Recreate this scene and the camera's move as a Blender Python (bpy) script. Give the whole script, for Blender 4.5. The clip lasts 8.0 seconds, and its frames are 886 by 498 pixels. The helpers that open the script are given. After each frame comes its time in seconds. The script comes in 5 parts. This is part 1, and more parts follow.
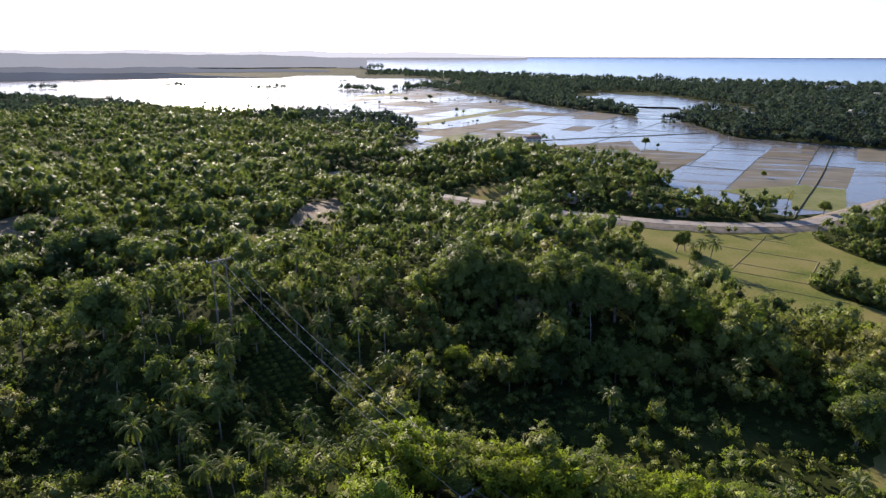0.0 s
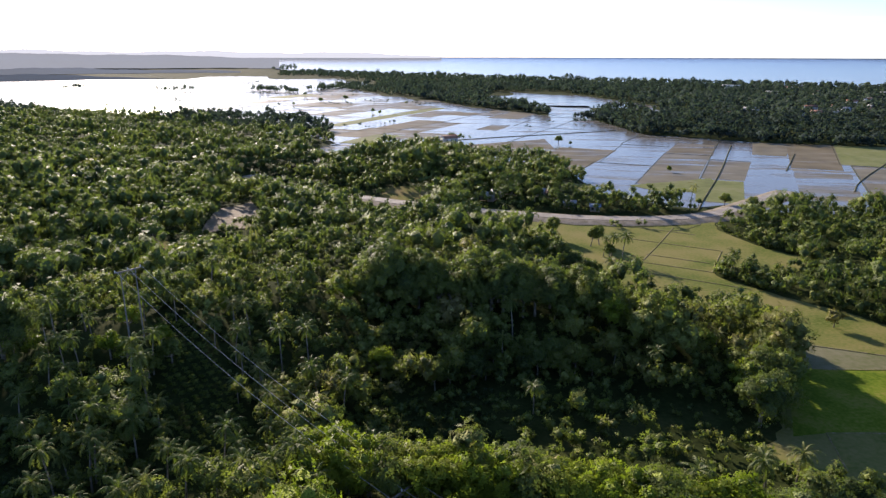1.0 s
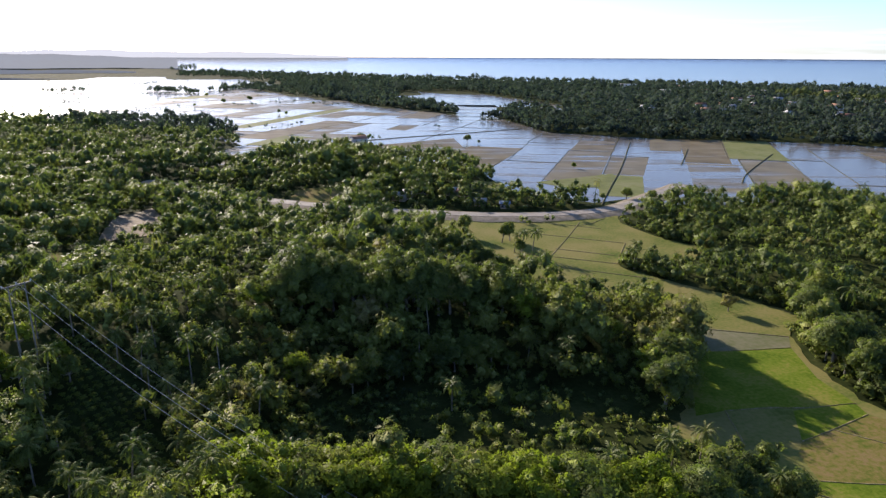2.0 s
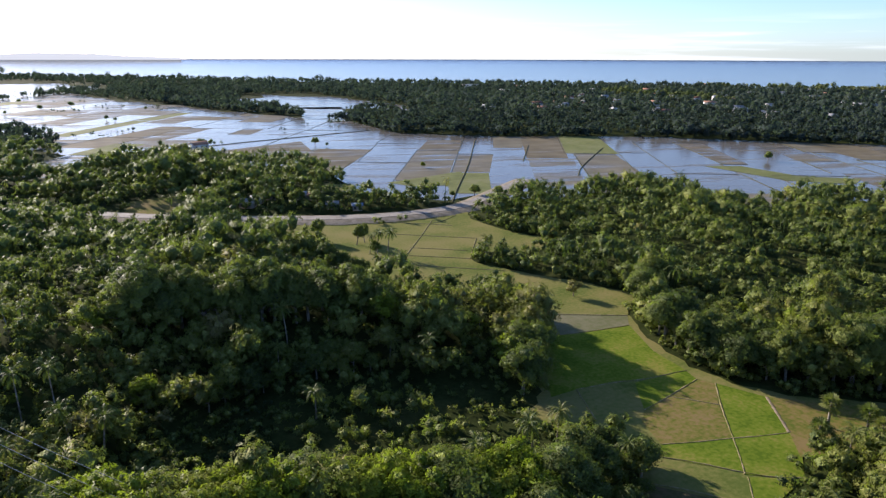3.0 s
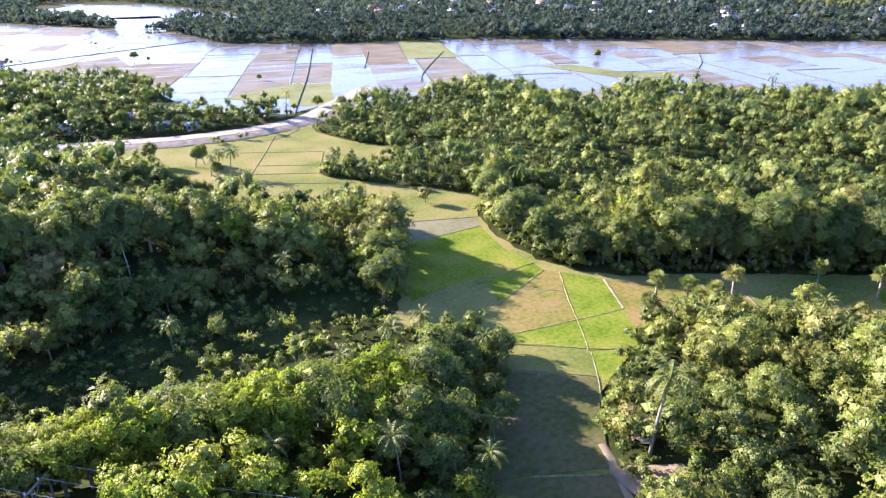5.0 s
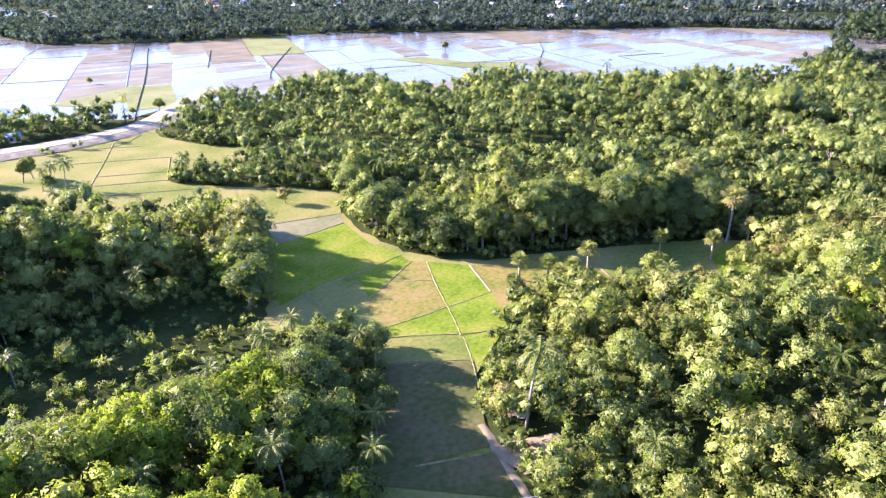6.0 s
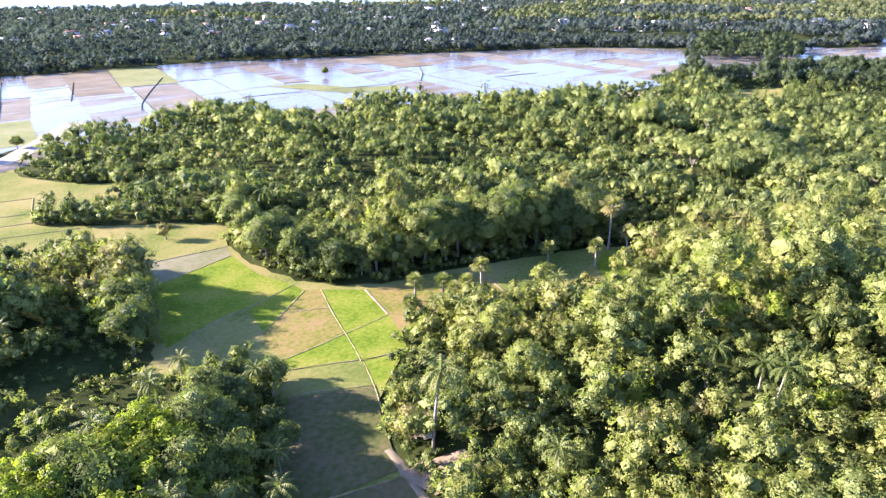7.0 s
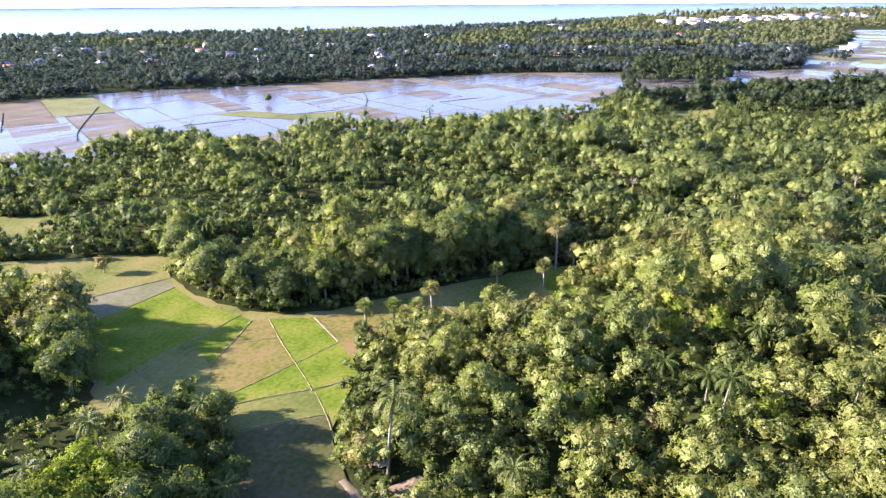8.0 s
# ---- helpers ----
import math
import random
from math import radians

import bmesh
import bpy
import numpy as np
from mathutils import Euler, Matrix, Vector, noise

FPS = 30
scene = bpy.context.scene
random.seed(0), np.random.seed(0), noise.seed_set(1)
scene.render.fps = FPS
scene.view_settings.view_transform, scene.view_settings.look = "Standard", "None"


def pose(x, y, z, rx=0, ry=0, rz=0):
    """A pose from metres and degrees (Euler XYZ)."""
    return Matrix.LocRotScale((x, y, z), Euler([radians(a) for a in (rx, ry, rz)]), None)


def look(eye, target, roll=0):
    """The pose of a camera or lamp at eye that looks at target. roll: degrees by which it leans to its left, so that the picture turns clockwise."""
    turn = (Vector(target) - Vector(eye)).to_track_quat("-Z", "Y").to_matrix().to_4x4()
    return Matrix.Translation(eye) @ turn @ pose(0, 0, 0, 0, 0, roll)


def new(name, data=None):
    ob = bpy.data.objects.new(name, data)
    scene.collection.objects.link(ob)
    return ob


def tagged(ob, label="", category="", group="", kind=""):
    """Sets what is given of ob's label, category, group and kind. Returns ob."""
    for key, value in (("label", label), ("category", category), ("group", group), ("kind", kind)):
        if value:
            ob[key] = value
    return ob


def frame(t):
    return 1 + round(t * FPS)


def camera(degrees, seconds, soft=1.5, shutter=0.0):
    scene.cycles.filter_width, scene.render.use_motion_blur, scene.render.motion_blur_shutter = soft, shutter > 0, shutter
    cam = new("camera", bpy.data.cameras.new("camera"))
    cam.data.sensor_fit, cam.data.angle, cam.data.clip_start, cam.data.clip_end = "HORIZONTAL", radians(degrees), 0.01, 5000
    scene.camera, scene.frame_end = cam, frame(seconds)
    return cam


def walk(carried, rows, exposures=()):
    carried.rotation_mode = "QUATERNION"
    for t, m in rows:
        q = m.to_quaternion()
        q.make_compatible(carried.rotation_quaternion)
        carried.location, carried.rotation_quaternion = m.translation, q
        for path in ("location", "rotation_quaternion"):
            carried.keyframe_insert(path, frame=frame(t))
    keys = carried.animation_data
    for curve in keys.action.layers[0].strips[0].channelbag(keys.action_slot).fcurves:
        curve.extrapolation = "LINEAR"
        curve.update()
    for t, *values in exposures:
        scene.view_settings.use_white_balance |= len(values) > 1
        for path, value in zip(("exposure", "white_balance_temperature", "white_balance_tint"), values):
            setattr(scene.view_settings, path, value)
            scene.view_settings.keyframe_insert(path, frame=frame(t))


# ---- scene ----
# The camera hovers in one place and turns: seconds, yaw, pitch, roll.
EYE = 80.0
cam = camera(66.45, 8.0, 1.35)
TURNS = [
    (0, -2.20, -16.16, 0.06),
    (0.5, -4.49, -16.16, 0.09),
    (1, -9.16, -16.13, 0.10),
    (1.2, -10.51, -16.15, 0.10),
    (2.3, -20.02, -16.06, 0.21),
    (2.5, -22.55, -16.03, 0.16),
    (3, -29.48, -15.96, 0.16),
    (3.5, -34.05, -16.12, 0.08),
    (4, -37.07, -18.11, 0.04),
    (4.5, -39.21, -21.29, -0.10),
    (4.7, -40.15, -22.45, -0.21),
    (5.8, -52.58, -24.04, -0.08),
    (6, -54.95, -24.01, -0.19),
    (6.5, -59.74, -23.88, -0.29),
    (7, -64.73, -22.15, -0.40),
    (7.5, -68.85, -20.34, -0.44),
    (8, -69.36, -20.15, -0.44)
]
walk(cam, [(t, pose(0, 0, EYE, 0, 0, yaw) @ pose(0, 0, 0, 90 + tilt) @ pose(0, 0, 0, 0, 0, lean)) for t, yaw, tilt, lean in TURNS],
     exposures=[(0.0, 1.1, 6250, 22), (3.0, 1.05, 6050, 19), (3.5, 1.1, 5950, 19), (4.0, 1.45, 5900, 22), (4.5, 2.15, 5800, 29), (6.0, 2.9, 5800, 36), (6.7, 2.9, 5800, 36), (7.4, 2.72, 5800, 36), (8.0, 2.48, 5850, 36)])

# ---- sky, sun ----
SUN_AZ, SUN_EL = 17.0, 20.0      # degrees left of +y, degrees up
world = bpy.data.worlds.new("sky")
scene.world = world
world.use_nodes = True
wn = world.node_tree
sky = wn.nodes.new("ShaderNodeTexSky")
sky.sky_type = "NISHITA"
sky.sun_disc = False
sky.sun_elevation = radians(SUN_EL)
sky.sun_rotation = radians(-SUN_AZ)
sky.altitude, sky.air_density, sky.dust_density, sky.ozone_density = 0.0, 0.75, 0.5, 3.6
back = next(n for n in wn.nodes if n.type == "BACKGROUND")
back.inputs["Strength"].default_value = 0.105
# the sky's lowest rim goes on below the level of the eye
way = wn.nodes.new("ShaderNodeTexCoord")
parts = wn.nodes.new("ShaderNodeSeparateXYZ")
level = wn.nodes.new("ShaderNodeMath")
level.operation = "MAXIMUM"
level.inputs[1].default_value = 0.004
joined = wn.nodes.new("ShaderNodeCombineXYZ")
wn.links.new(way.outputs["Generated"], parts.inputs["Vector"])
wn.links.new(parts.outputs["X"], joined.inputs["X"])
wn.links.new(parts.outputs["Y"], joined.inputs["Y"])
wn.links.new(parts.outputs["Z"], level.inputs[0])
wn.links.new(level.outputs[0], joined.inputs["Z"])
wn.links.new(joined.outputs["Vector"], sky.inputs["Vector"])
band = wn.nodes.new("ShaderNodeMapping")
band.inputs["Scale"].default_value = (5.0, 5.0, 95.0)
veil = wn.nodes.new("ShaderNodeTexNoise")
veil.inputs["Scale"].default_value, veil.inputs["Detail"].default_value = 1.0, 7.0
thick = wn.nodes.new("ShaderNodeMapRange")
thick.inputs["From Min"].default_value, thick.inputs["From Max"].default_value = 0.5, 0.72
thick.inputs["To Max"].default_value = 0.35
cloud = wn.nodes.new("ShaderNodeMixRGB")
cloud.inputs["Color2"].default_value = (8.6, 8.8, 9.4, 1)
low_rim = wn.nodes.new("ShaderNodeMapRange")
low_rim.inputs["From Min"].default_value, low_rim.inputs["From Max"].default_value = 0.055, 0.03
amount = wn.nodes.new("ShaderNodeMath")
amount.operation = "MULTIPLY"
wn.links.new(way.outputs["Generated"], band.inputs["Vector"])
wn.links.new(band.outputs["Vector"], veil.inputs["Vector"])
wn.links.new(veil.outputs["Fac"], thick.inputs["Value"])
wn.links.new(parts.outputs["Z"], low_rim.inputs["Value"])
wn.links.new(thick.outputs["Result"], amount.inputs[0])
wn.links.new(low_rim.outputs["Result"], amount.inputs[1])
wn.links.new(amount.outputs[0], cloud.inputs["Fac"])
wn.links.new(sky.outputs["Color"], cloud.inputs["Color1"])
wn.links.new(cloud.outputs["Color"], back.inputs["Color"])

sun_lamp = bpy.data.lights.new("sun", "SUN")
sun_lamp.energy, sun_lamp.angle, sun_lamp.color = 4.7, radians(0.6), (1.0, 0.88, 0.70)
sun = new("sun", sun_lamp)
sa, se = radians(SUN_AZ), radians(SUN_EL)
sun.matrix_world = look((0, 0, 400), Vector((0, 0, 400)) - Vector((-math.sin(sa) * math.cos(se), math.cos(sa) * math.cos(se), math.sin(se))))


# ---- materials ----
def material(name, colours, scale=0.2, rough=0.85, detail=6.0, bump=0.0, bump_scale=2.0, spec=0.3, translucent=0.0, jitter=0.0, tint=False, second=None, spread=(0.28, 0.72), cells=0.0, holes=0.0):
    """Noise runs through the colours; jitter varies it by object and by leaf; tint takes each plant's own shade from the mesh."""
    m = bpy.data.materials.new(name)
    m.use_nodes = True
    nt = m.node_tree
    bsdf = nt.nodes["Principled BSDF"]
    coord = nt.nodes.new("ShaderNodeTexCoord")
    geo = nt.nodes.new("ShaderNodeNewGeometry")
    tex = nt.nodes.new("ShaderNodeTexNoise")
    tex.inputs["Scale"].default_value, tex.inputs["Detail"].default_value = scale, detail
    nt.links.new(geo.outputs["Position"], tex.inputs["Vector"])
    ramp = nt.nodes.new("ShaderNodeValToRGB")
    n = len(colours)
    while len(ramp.color_ramp.elements) < n:
        ramp.color_ramp.elements.new(0.5)
    for i, c in enumerate(colours):
        ramp.color_ramp.elements[i].position = spread[0] + (spread[1] - spread[0]) * i / max(n - 1, 1)
        ramp.color_ramp.elements[i].color = (*c, 1)
    fac = tex.outputs["Fac"]

    def add(a, b, k):
        ma = nt.nodes.new("ShaderNodeMath")
        ma.operation = "MULTIPLY_ADD"
        nt.links.new(b, ma.inputs[0])
        ma.inputs[1].default_value = k
        nt.links.new(a, ma.inputs[2])
        return ma.outputs[0]

    def centred(socket):
        ma = nt.nodes.new("ShaderNodeMath")
        ma.operation = "SUBTRACT"
        nt.links.new(socket, ma.inputs[0])
        ma.inputs[1].default_value = 0.5
        return ma.outputs[0]
    if second:
        t2 = nt.nodes.new("ShaderNodeTexNoise")
        t2.inputs["Scale"].default_value, t2.inputs["Detail"].default_value = second[0], 8.0
        nt.links.new(geo.outputs["Position"], t2.inputs["Vector"])
        fac = add(fac, centred(t2.outputs["Fac"]), second[1])
    if jitter:
        info = nt.nodes.new("ShaderNodeObjectInfo")
        fac = add(fac, centred(info.outputs["Random"]), jitter * 0.8)
        fac = add(fac, centred(geo.outputs["Random Per Island"]), jitter * 0.55)
    if tint:
        at = nt.nodes.new("ShaderNodeAttribute")
        at.attribute_name = "tint"
        fac = add(fac, at.outputs["Fac"], 1.0)
    if cells:
        vor = nt.nodes.new("ShaderNodeTexVoronoi")
        vor.inputs["Scale"].default_value = cells
        nt.links.new(geo.outputs["Position"], vor.inputs["Vector"])
        sep = nt.nodes.new("ShaderNodeSeparateColor")
        nt.links.new(vor.outputs["Color"], sep.inputs["Color"])
        fac = add(fac, centred(sep.outputs["Red"]), 0.22)
    nt.links.new(fac, ramp.inputs["Fac"])
    nt.links.new(ramp.outputs["Color"], bsdf.inputs["Base Color"])
    bsdf.inputs["Roughness"].default_value = rough
    bsdf.inputs["Specular IOR Level"].default_value = spec
    if bump:
        bn = nt.nodes.new("ShaderNodeTexNoise")
        bn.inputs["Scale"].default_value, bn.inputs["Detail"].default_value = bump_scale, 8.0
        nt.links.new(geo.outputs["Position"], bn.inputs["Vector"])
        bp = nt.nodes.new("ShaderNodeBump")
        bp.inputs["Strength"].default_value = 0.7
        bp.inputs["Distance"].default_value = bump
        height = bn.outputs["Fac"]
        if cells:
            height = add(height, vor.outputs["Distance"], -1.1)
        nt.links.new(height, bp.inputs["Height"])
        nt.links.new(bp.outputs["Normal"], bsdf.inputs["Normal"])
    if translucent:
        out = nt.nodes["Material Output"]
        tr = nt.nodes.new("ShaderNodeBsdfTranslucent")
        mix = nt.nodes.new("ShaderNodeMixShader")
        mix.inputs["Fac"].default_value = translucent
        bright = nt.nodes.new("ShaderNodeMixRGB")
        bright.blend_type = "MULTIPLY"
        bright.inputs["Fac"].default_value = 1.0
        bright.inputs["Color2"].default_value = (1.05, 1.22, 0.6, 1)
        nt.links.new(ramp.outputs["Color"], bright.inputs["Color1"])
        nt.links.new(bright.outputs["Color"], tr.inputs["Color"])
        nt.links.new(bsdf.outputs["BSDF"], mix.inputs[1])
        nt.links.new(tr.outputs["BSDF"], mix.inputs[2])
        nt.links.new(mix.outputs["Shader"], out.inputs["Surface"])
        if holes:
            gap = nt.nodes.new("ShaderNodeMath")
            gap.operation = "GREATER_THAN"
            gap.inputs[1].default_value = holes
            nt.links.new(vor.outputs["Distance"], gap.inputs[0])
            clear = nt.nodes.new("ShaderNodeBsdfTransparent")
            cut = nt.nodes.new("ShaderNodeMixShader")
            nt.links.new(gap.outputs[0], cut.inputs["Fac"])
            nt.links.new(mix.outputs["Shader"], cut.inputs[1])
            nt.links.new(clear.outputs["BSDF"], cut.inputs[2])
            nt.links.new(cut.outputs["Shader"], out.inputs["Surface"])
    return m


GREENS = [(0.038, 0.056, 0.024), (0.078, 0.103, 0.034), (0.122, 0.152, 0.044), (0.156, 0.182, 0.046), (0.178, 0.190, 0.050), (0.190, 0.170, 0.064)]
# sprays of small leaves, and the leafy mass behind them
LEAF = material("leaf", GREENS, 0.05, 0.48, 3.0, translucent=0.50, jitter=0.18, tint=True, spec=0.05, spread=(0.08, 1.0), cells=2.8, holes=0.50)
MASS = material("leaf_mass", GREENS, 0.05, 0.62, 3.0, jitter=0.2, tint=True, spec=0.1, spread=(0.08, 1.0), cells=2.4, bump=0.5, bump_scale=1.8)
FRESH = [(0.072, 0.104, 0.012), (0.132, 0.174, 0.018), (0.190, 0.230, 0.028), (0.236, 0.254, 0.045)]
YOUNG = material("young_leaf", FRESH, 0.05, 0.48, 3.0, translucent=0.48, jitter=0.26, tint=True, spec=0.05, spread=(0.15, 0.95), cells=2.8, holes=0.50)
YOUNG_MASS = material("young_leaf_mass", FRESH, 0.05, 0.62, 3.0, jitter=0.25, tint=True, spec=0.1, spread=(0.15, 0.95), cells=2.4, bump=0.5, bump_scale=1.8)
PALM = material("palm_leaf", [(0.040, 0.062, 0.016), (0.095, 0.125, 0.028), (0.165, 0.18, 0.050), (0.25, 0.21, 0.085)], 0.05, 0.5, 3.0, translucent=0.42, jitter=0.3, tint=True, spec=0.12, spread=(0.15, 0.95))
BARK = material("bark", [(0.10, 0.08, 0.06), (0.22, 0.19, 0.15), (0.32, 0.29, 0.24)], 1.6, 0.9, bump=0.03, bump_scale=9)
# far foliage in two tones: blue-dark paints haze and cloud shade, lighter paints sun
SHADED_FARLEAF = material("shaded_far_leaf", [(0.044, 0.061, 0.059), (0.052, 0.070, 0.066), (0.061, 0.080, 0.073), (0.076, 0.093, 0.079)], 0.006, 1.0, 3.0, jitter=0.12, tint=True, spec=0.0, spread=(0.15, 0.95), second=(0.12, 0.2), translucent=0.45, cells=0.55, holes=0.58)
SUNLIT_FARLEAF = material("sunlit_far_leaf", [(0.064, 0.082, 0.040), (0.090, 0.110, 0.048), (0.118, 0.132, 0.058), (0.145, 0.142, 0.068)], 0.006, 1.0, 3.0, jitter=0.2, tint=True, spec=0.0, spread=(0.15, 0.95), second=(0.12, 0.3), translucent=0.3, cells=0.55, holes=0.6)
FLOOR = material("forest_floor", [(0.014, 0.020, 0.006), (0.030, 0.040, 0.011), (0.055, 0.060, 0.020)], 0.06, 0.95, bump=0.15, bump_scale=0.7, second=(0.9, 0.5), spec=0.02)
GRASS = material("rice_stubble_grass", [(0.088, 0.116, 0.024), (0.148, 0.154, 0.042), (0.195, 0.174, 0.062)], 0.05, 0.95, bump=0.06, bump_scale=2.5, second=(0.9, 0.6), jitter=0.12, spec=0.03, spread=(0.34, 0.68))
LUSH = material("lush_rice", [(0.072, 0.118, 0.010), (0.122, 0.165, 0.016), (0.190, 0.185, 0.038)], 0.09, 0.95, bump=0.08, bump_scale=3, second=(1.0, 0.8), jitter=0.1, spec=0.03, spread=(0.30, 0.72))
DRY = material("dry_stubble", [(0.088, 0.116, 0.018), (0.158, 0.138, 0.036), (0.200, 0.148, 0.062)], 0.09, 0.95, bump=0.08, bump_scale=2.5, second=(0.9, 0.9), jitter=0.1, spec=0.03, spread=(0.32, 0.70))
# brown stubble, its colour lowered further to deepen the shadow on the lower field
SHADED_STUBBLE = material("shaded_brown_stubble", [(0.058, 0.072, 0.020), (0.092, 0.088, 0.034), (0.125, 0.098, 0.050)], 0.06, 0.95, bump=0.08, bump_scale=2.5, second=(0.8, 0.9), jitter=0.1, spec=0.03, spread=(0.32, 0.70))
MUDFIELD = material("grey_silt_field", [(0.108, 0.118, 0.045), (0.142, 0.140, 0.070), (0.170, 0.160, 0.092)], 0.1, 0.8, bump=0.05, bump_scale=2, second=(0.6, 0.8), spec=0.1)
DIRT = material("pale_dirt", [(0.13, 0.115, 0.055), (0.20, 0.155, 0.095), (0.26, 0.195, 0.135)], 0.5, 0.95, bump=0.05, bump_scale=4, second=(3, 0.4))
BANK = material("grassy_bank", [(0.11, 0.12, 0.03), (0.19, 0.165, 0.075), (0.27, 0.215, 0.13)], 0.4, 0.95, bump=0.05, bump_scale=4, second=(2.5, 0.9), spec=0.05)
DIKE = material("weedy_dike", [(0.04, 0.05, 0.02), (0.075, 0.075, 0.04), (0.13, 0.11, 0.07)], 0.2, 0.95, bump=0.05, bump_scale=3, second=(1.0, 0.8), spec=0.05)
SHOULDER = material("road_shoulder_earth", [(0.17, 0.15, 0.10), (0.24, 0.205, 0.15), (0.31, 0.27, 0.205)], 0.3, 0.95, bump=0.06, bump_scale=3, second=(1.5, 0.6), spec=0.03)
CONCRETE = material("road_concrete", [(0.19, 0.17, 0.14), (0.255, 0.23, 0.19), (0.31, 0.285, 0.24)], 0.15, 0.85, bump=0.01, bump_scale=8, second=(1.5, 0.4))
METAL_ROOF = material("corrugated_roof", [(0.20, 0.20, 0.20), (0.30, 0.30, 0.29), (0.42, 0.41, 0.40)], 0.3, 0.65, jitter=0.5, spec=0.2)
DULL_WALL = material("bare_block_wall", [(0.20, 0.19, 0.17), (0.29, 0.27, 0.24), (0.38, 0.35, 0.31)], 0.6, 0.9, jitter=0.3)
RUST_ROOF = material("rusty_roof", [(0.12, 0.06, 0.04), (0.26, 0.12, 0.07), (0.38, 0.22, 0.14)], 0.4, 0.7, jitter=0.5)
BLUE_ROOF = material("blue_painted_roof", [(0.10, 0.16, 0.28), (0.16, 0.24, 0.38)], 0.4, 0.5)
PLASTER = material("plaster_wall", [(0.50, 0.48, 0.44), (0.68, 0.66, 0.62), (0.78, 0.76, 0.72)], 0.4, 0.85, jitter=0.3)
DARK_OPENING = material("dark_window", [(0.02, 0.022, 0.025), (0.05, 0.055, 0.06)], 1.0, 0.2)
WOOD = material("weathered_pole_wood", [(0.16, 0.14, 0.12), (0.28, 0.25, 0.22)], 3.0, 0.8)
STEEL = material("wire_metal", [(0.25, 0.25, 0.26), (0.36, 0.36, 0.36)], 2.0, 0.35)


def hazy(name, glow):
    """Far land; the bright air in front of it is painted on as emission."""
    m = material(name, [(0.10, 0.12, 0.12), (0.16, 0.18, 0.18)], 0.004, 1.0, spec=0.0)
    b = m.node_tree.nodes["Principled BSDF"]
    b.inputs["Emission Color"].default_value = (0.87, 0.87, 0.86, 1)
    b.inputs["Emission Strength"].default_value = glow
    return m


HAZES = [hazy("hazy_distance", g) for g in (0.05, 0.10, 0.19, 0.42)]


def water_material(name, colour, rough, ripple, scale):
    m = bpy.data.materials.new(name)
    m.use_nodes = True
    nt = m.node_tree
    b = nt.nodes["Principled BSDF"]
    geo = nt.nodes.new("ShaderNodeNewGeometry")
    tex = nt.nodes.new("ShaderNodeTexNoise")
    tex.inputs["Scale"].default_value, tex.inputs["Detail"].default_value = 0.012, 8.0
    nt.links.new(geo.outputs["Position"], tex.inputs["Vector"])
    ramp = nt.nodes.new("ShaderNodeValToRGB")
    ramp.color_ramp.elements[0].position, ramp.color_ramp.elements[1].position = 0.35, 0.65
    ramp.color_ramp.elements[0].color = (*[c * 0.75 for c in colour], 1)
    ramp.color_ramp.elements[1].color = (*[min(c * 1.25, 0.9) for c in colour], 1)
    nt.links.new(tex.outputs["Fac"], ramp.inputs["Fac"])
    nt.links.new(ramp.outputs["Color"], b.inputs["Base Color"])
    b.inputs["Roughness"].default_value, b.inputs["IOR"].default_value = rough, 1.333
    wave = nt.nodes.new("ShaderNodeTexNoise")
    wave.inputs["Scale"].default_value, wave.inputs["Detail"].default_value = scale, 4.0
    nt.links.new(geo.outputs["Position"], wave.inputs["Vector"])
    bp = nt.nodes.new("ShaderNodeBump")
    bp.inputs["Strength"].default_value, bp.inputs["Distance"].default_value = 0.5, ripple
    nt.links.new(wave.outputs["Fac"], bp.inputs["Height"])
    nt.links.new(bp.outputs["Normal"], b.inputs["Normal"])
    return m


SEA = water_material("sea_water", (0.13, 0.165, 0.19), 0.22, 0.06, 0.05)


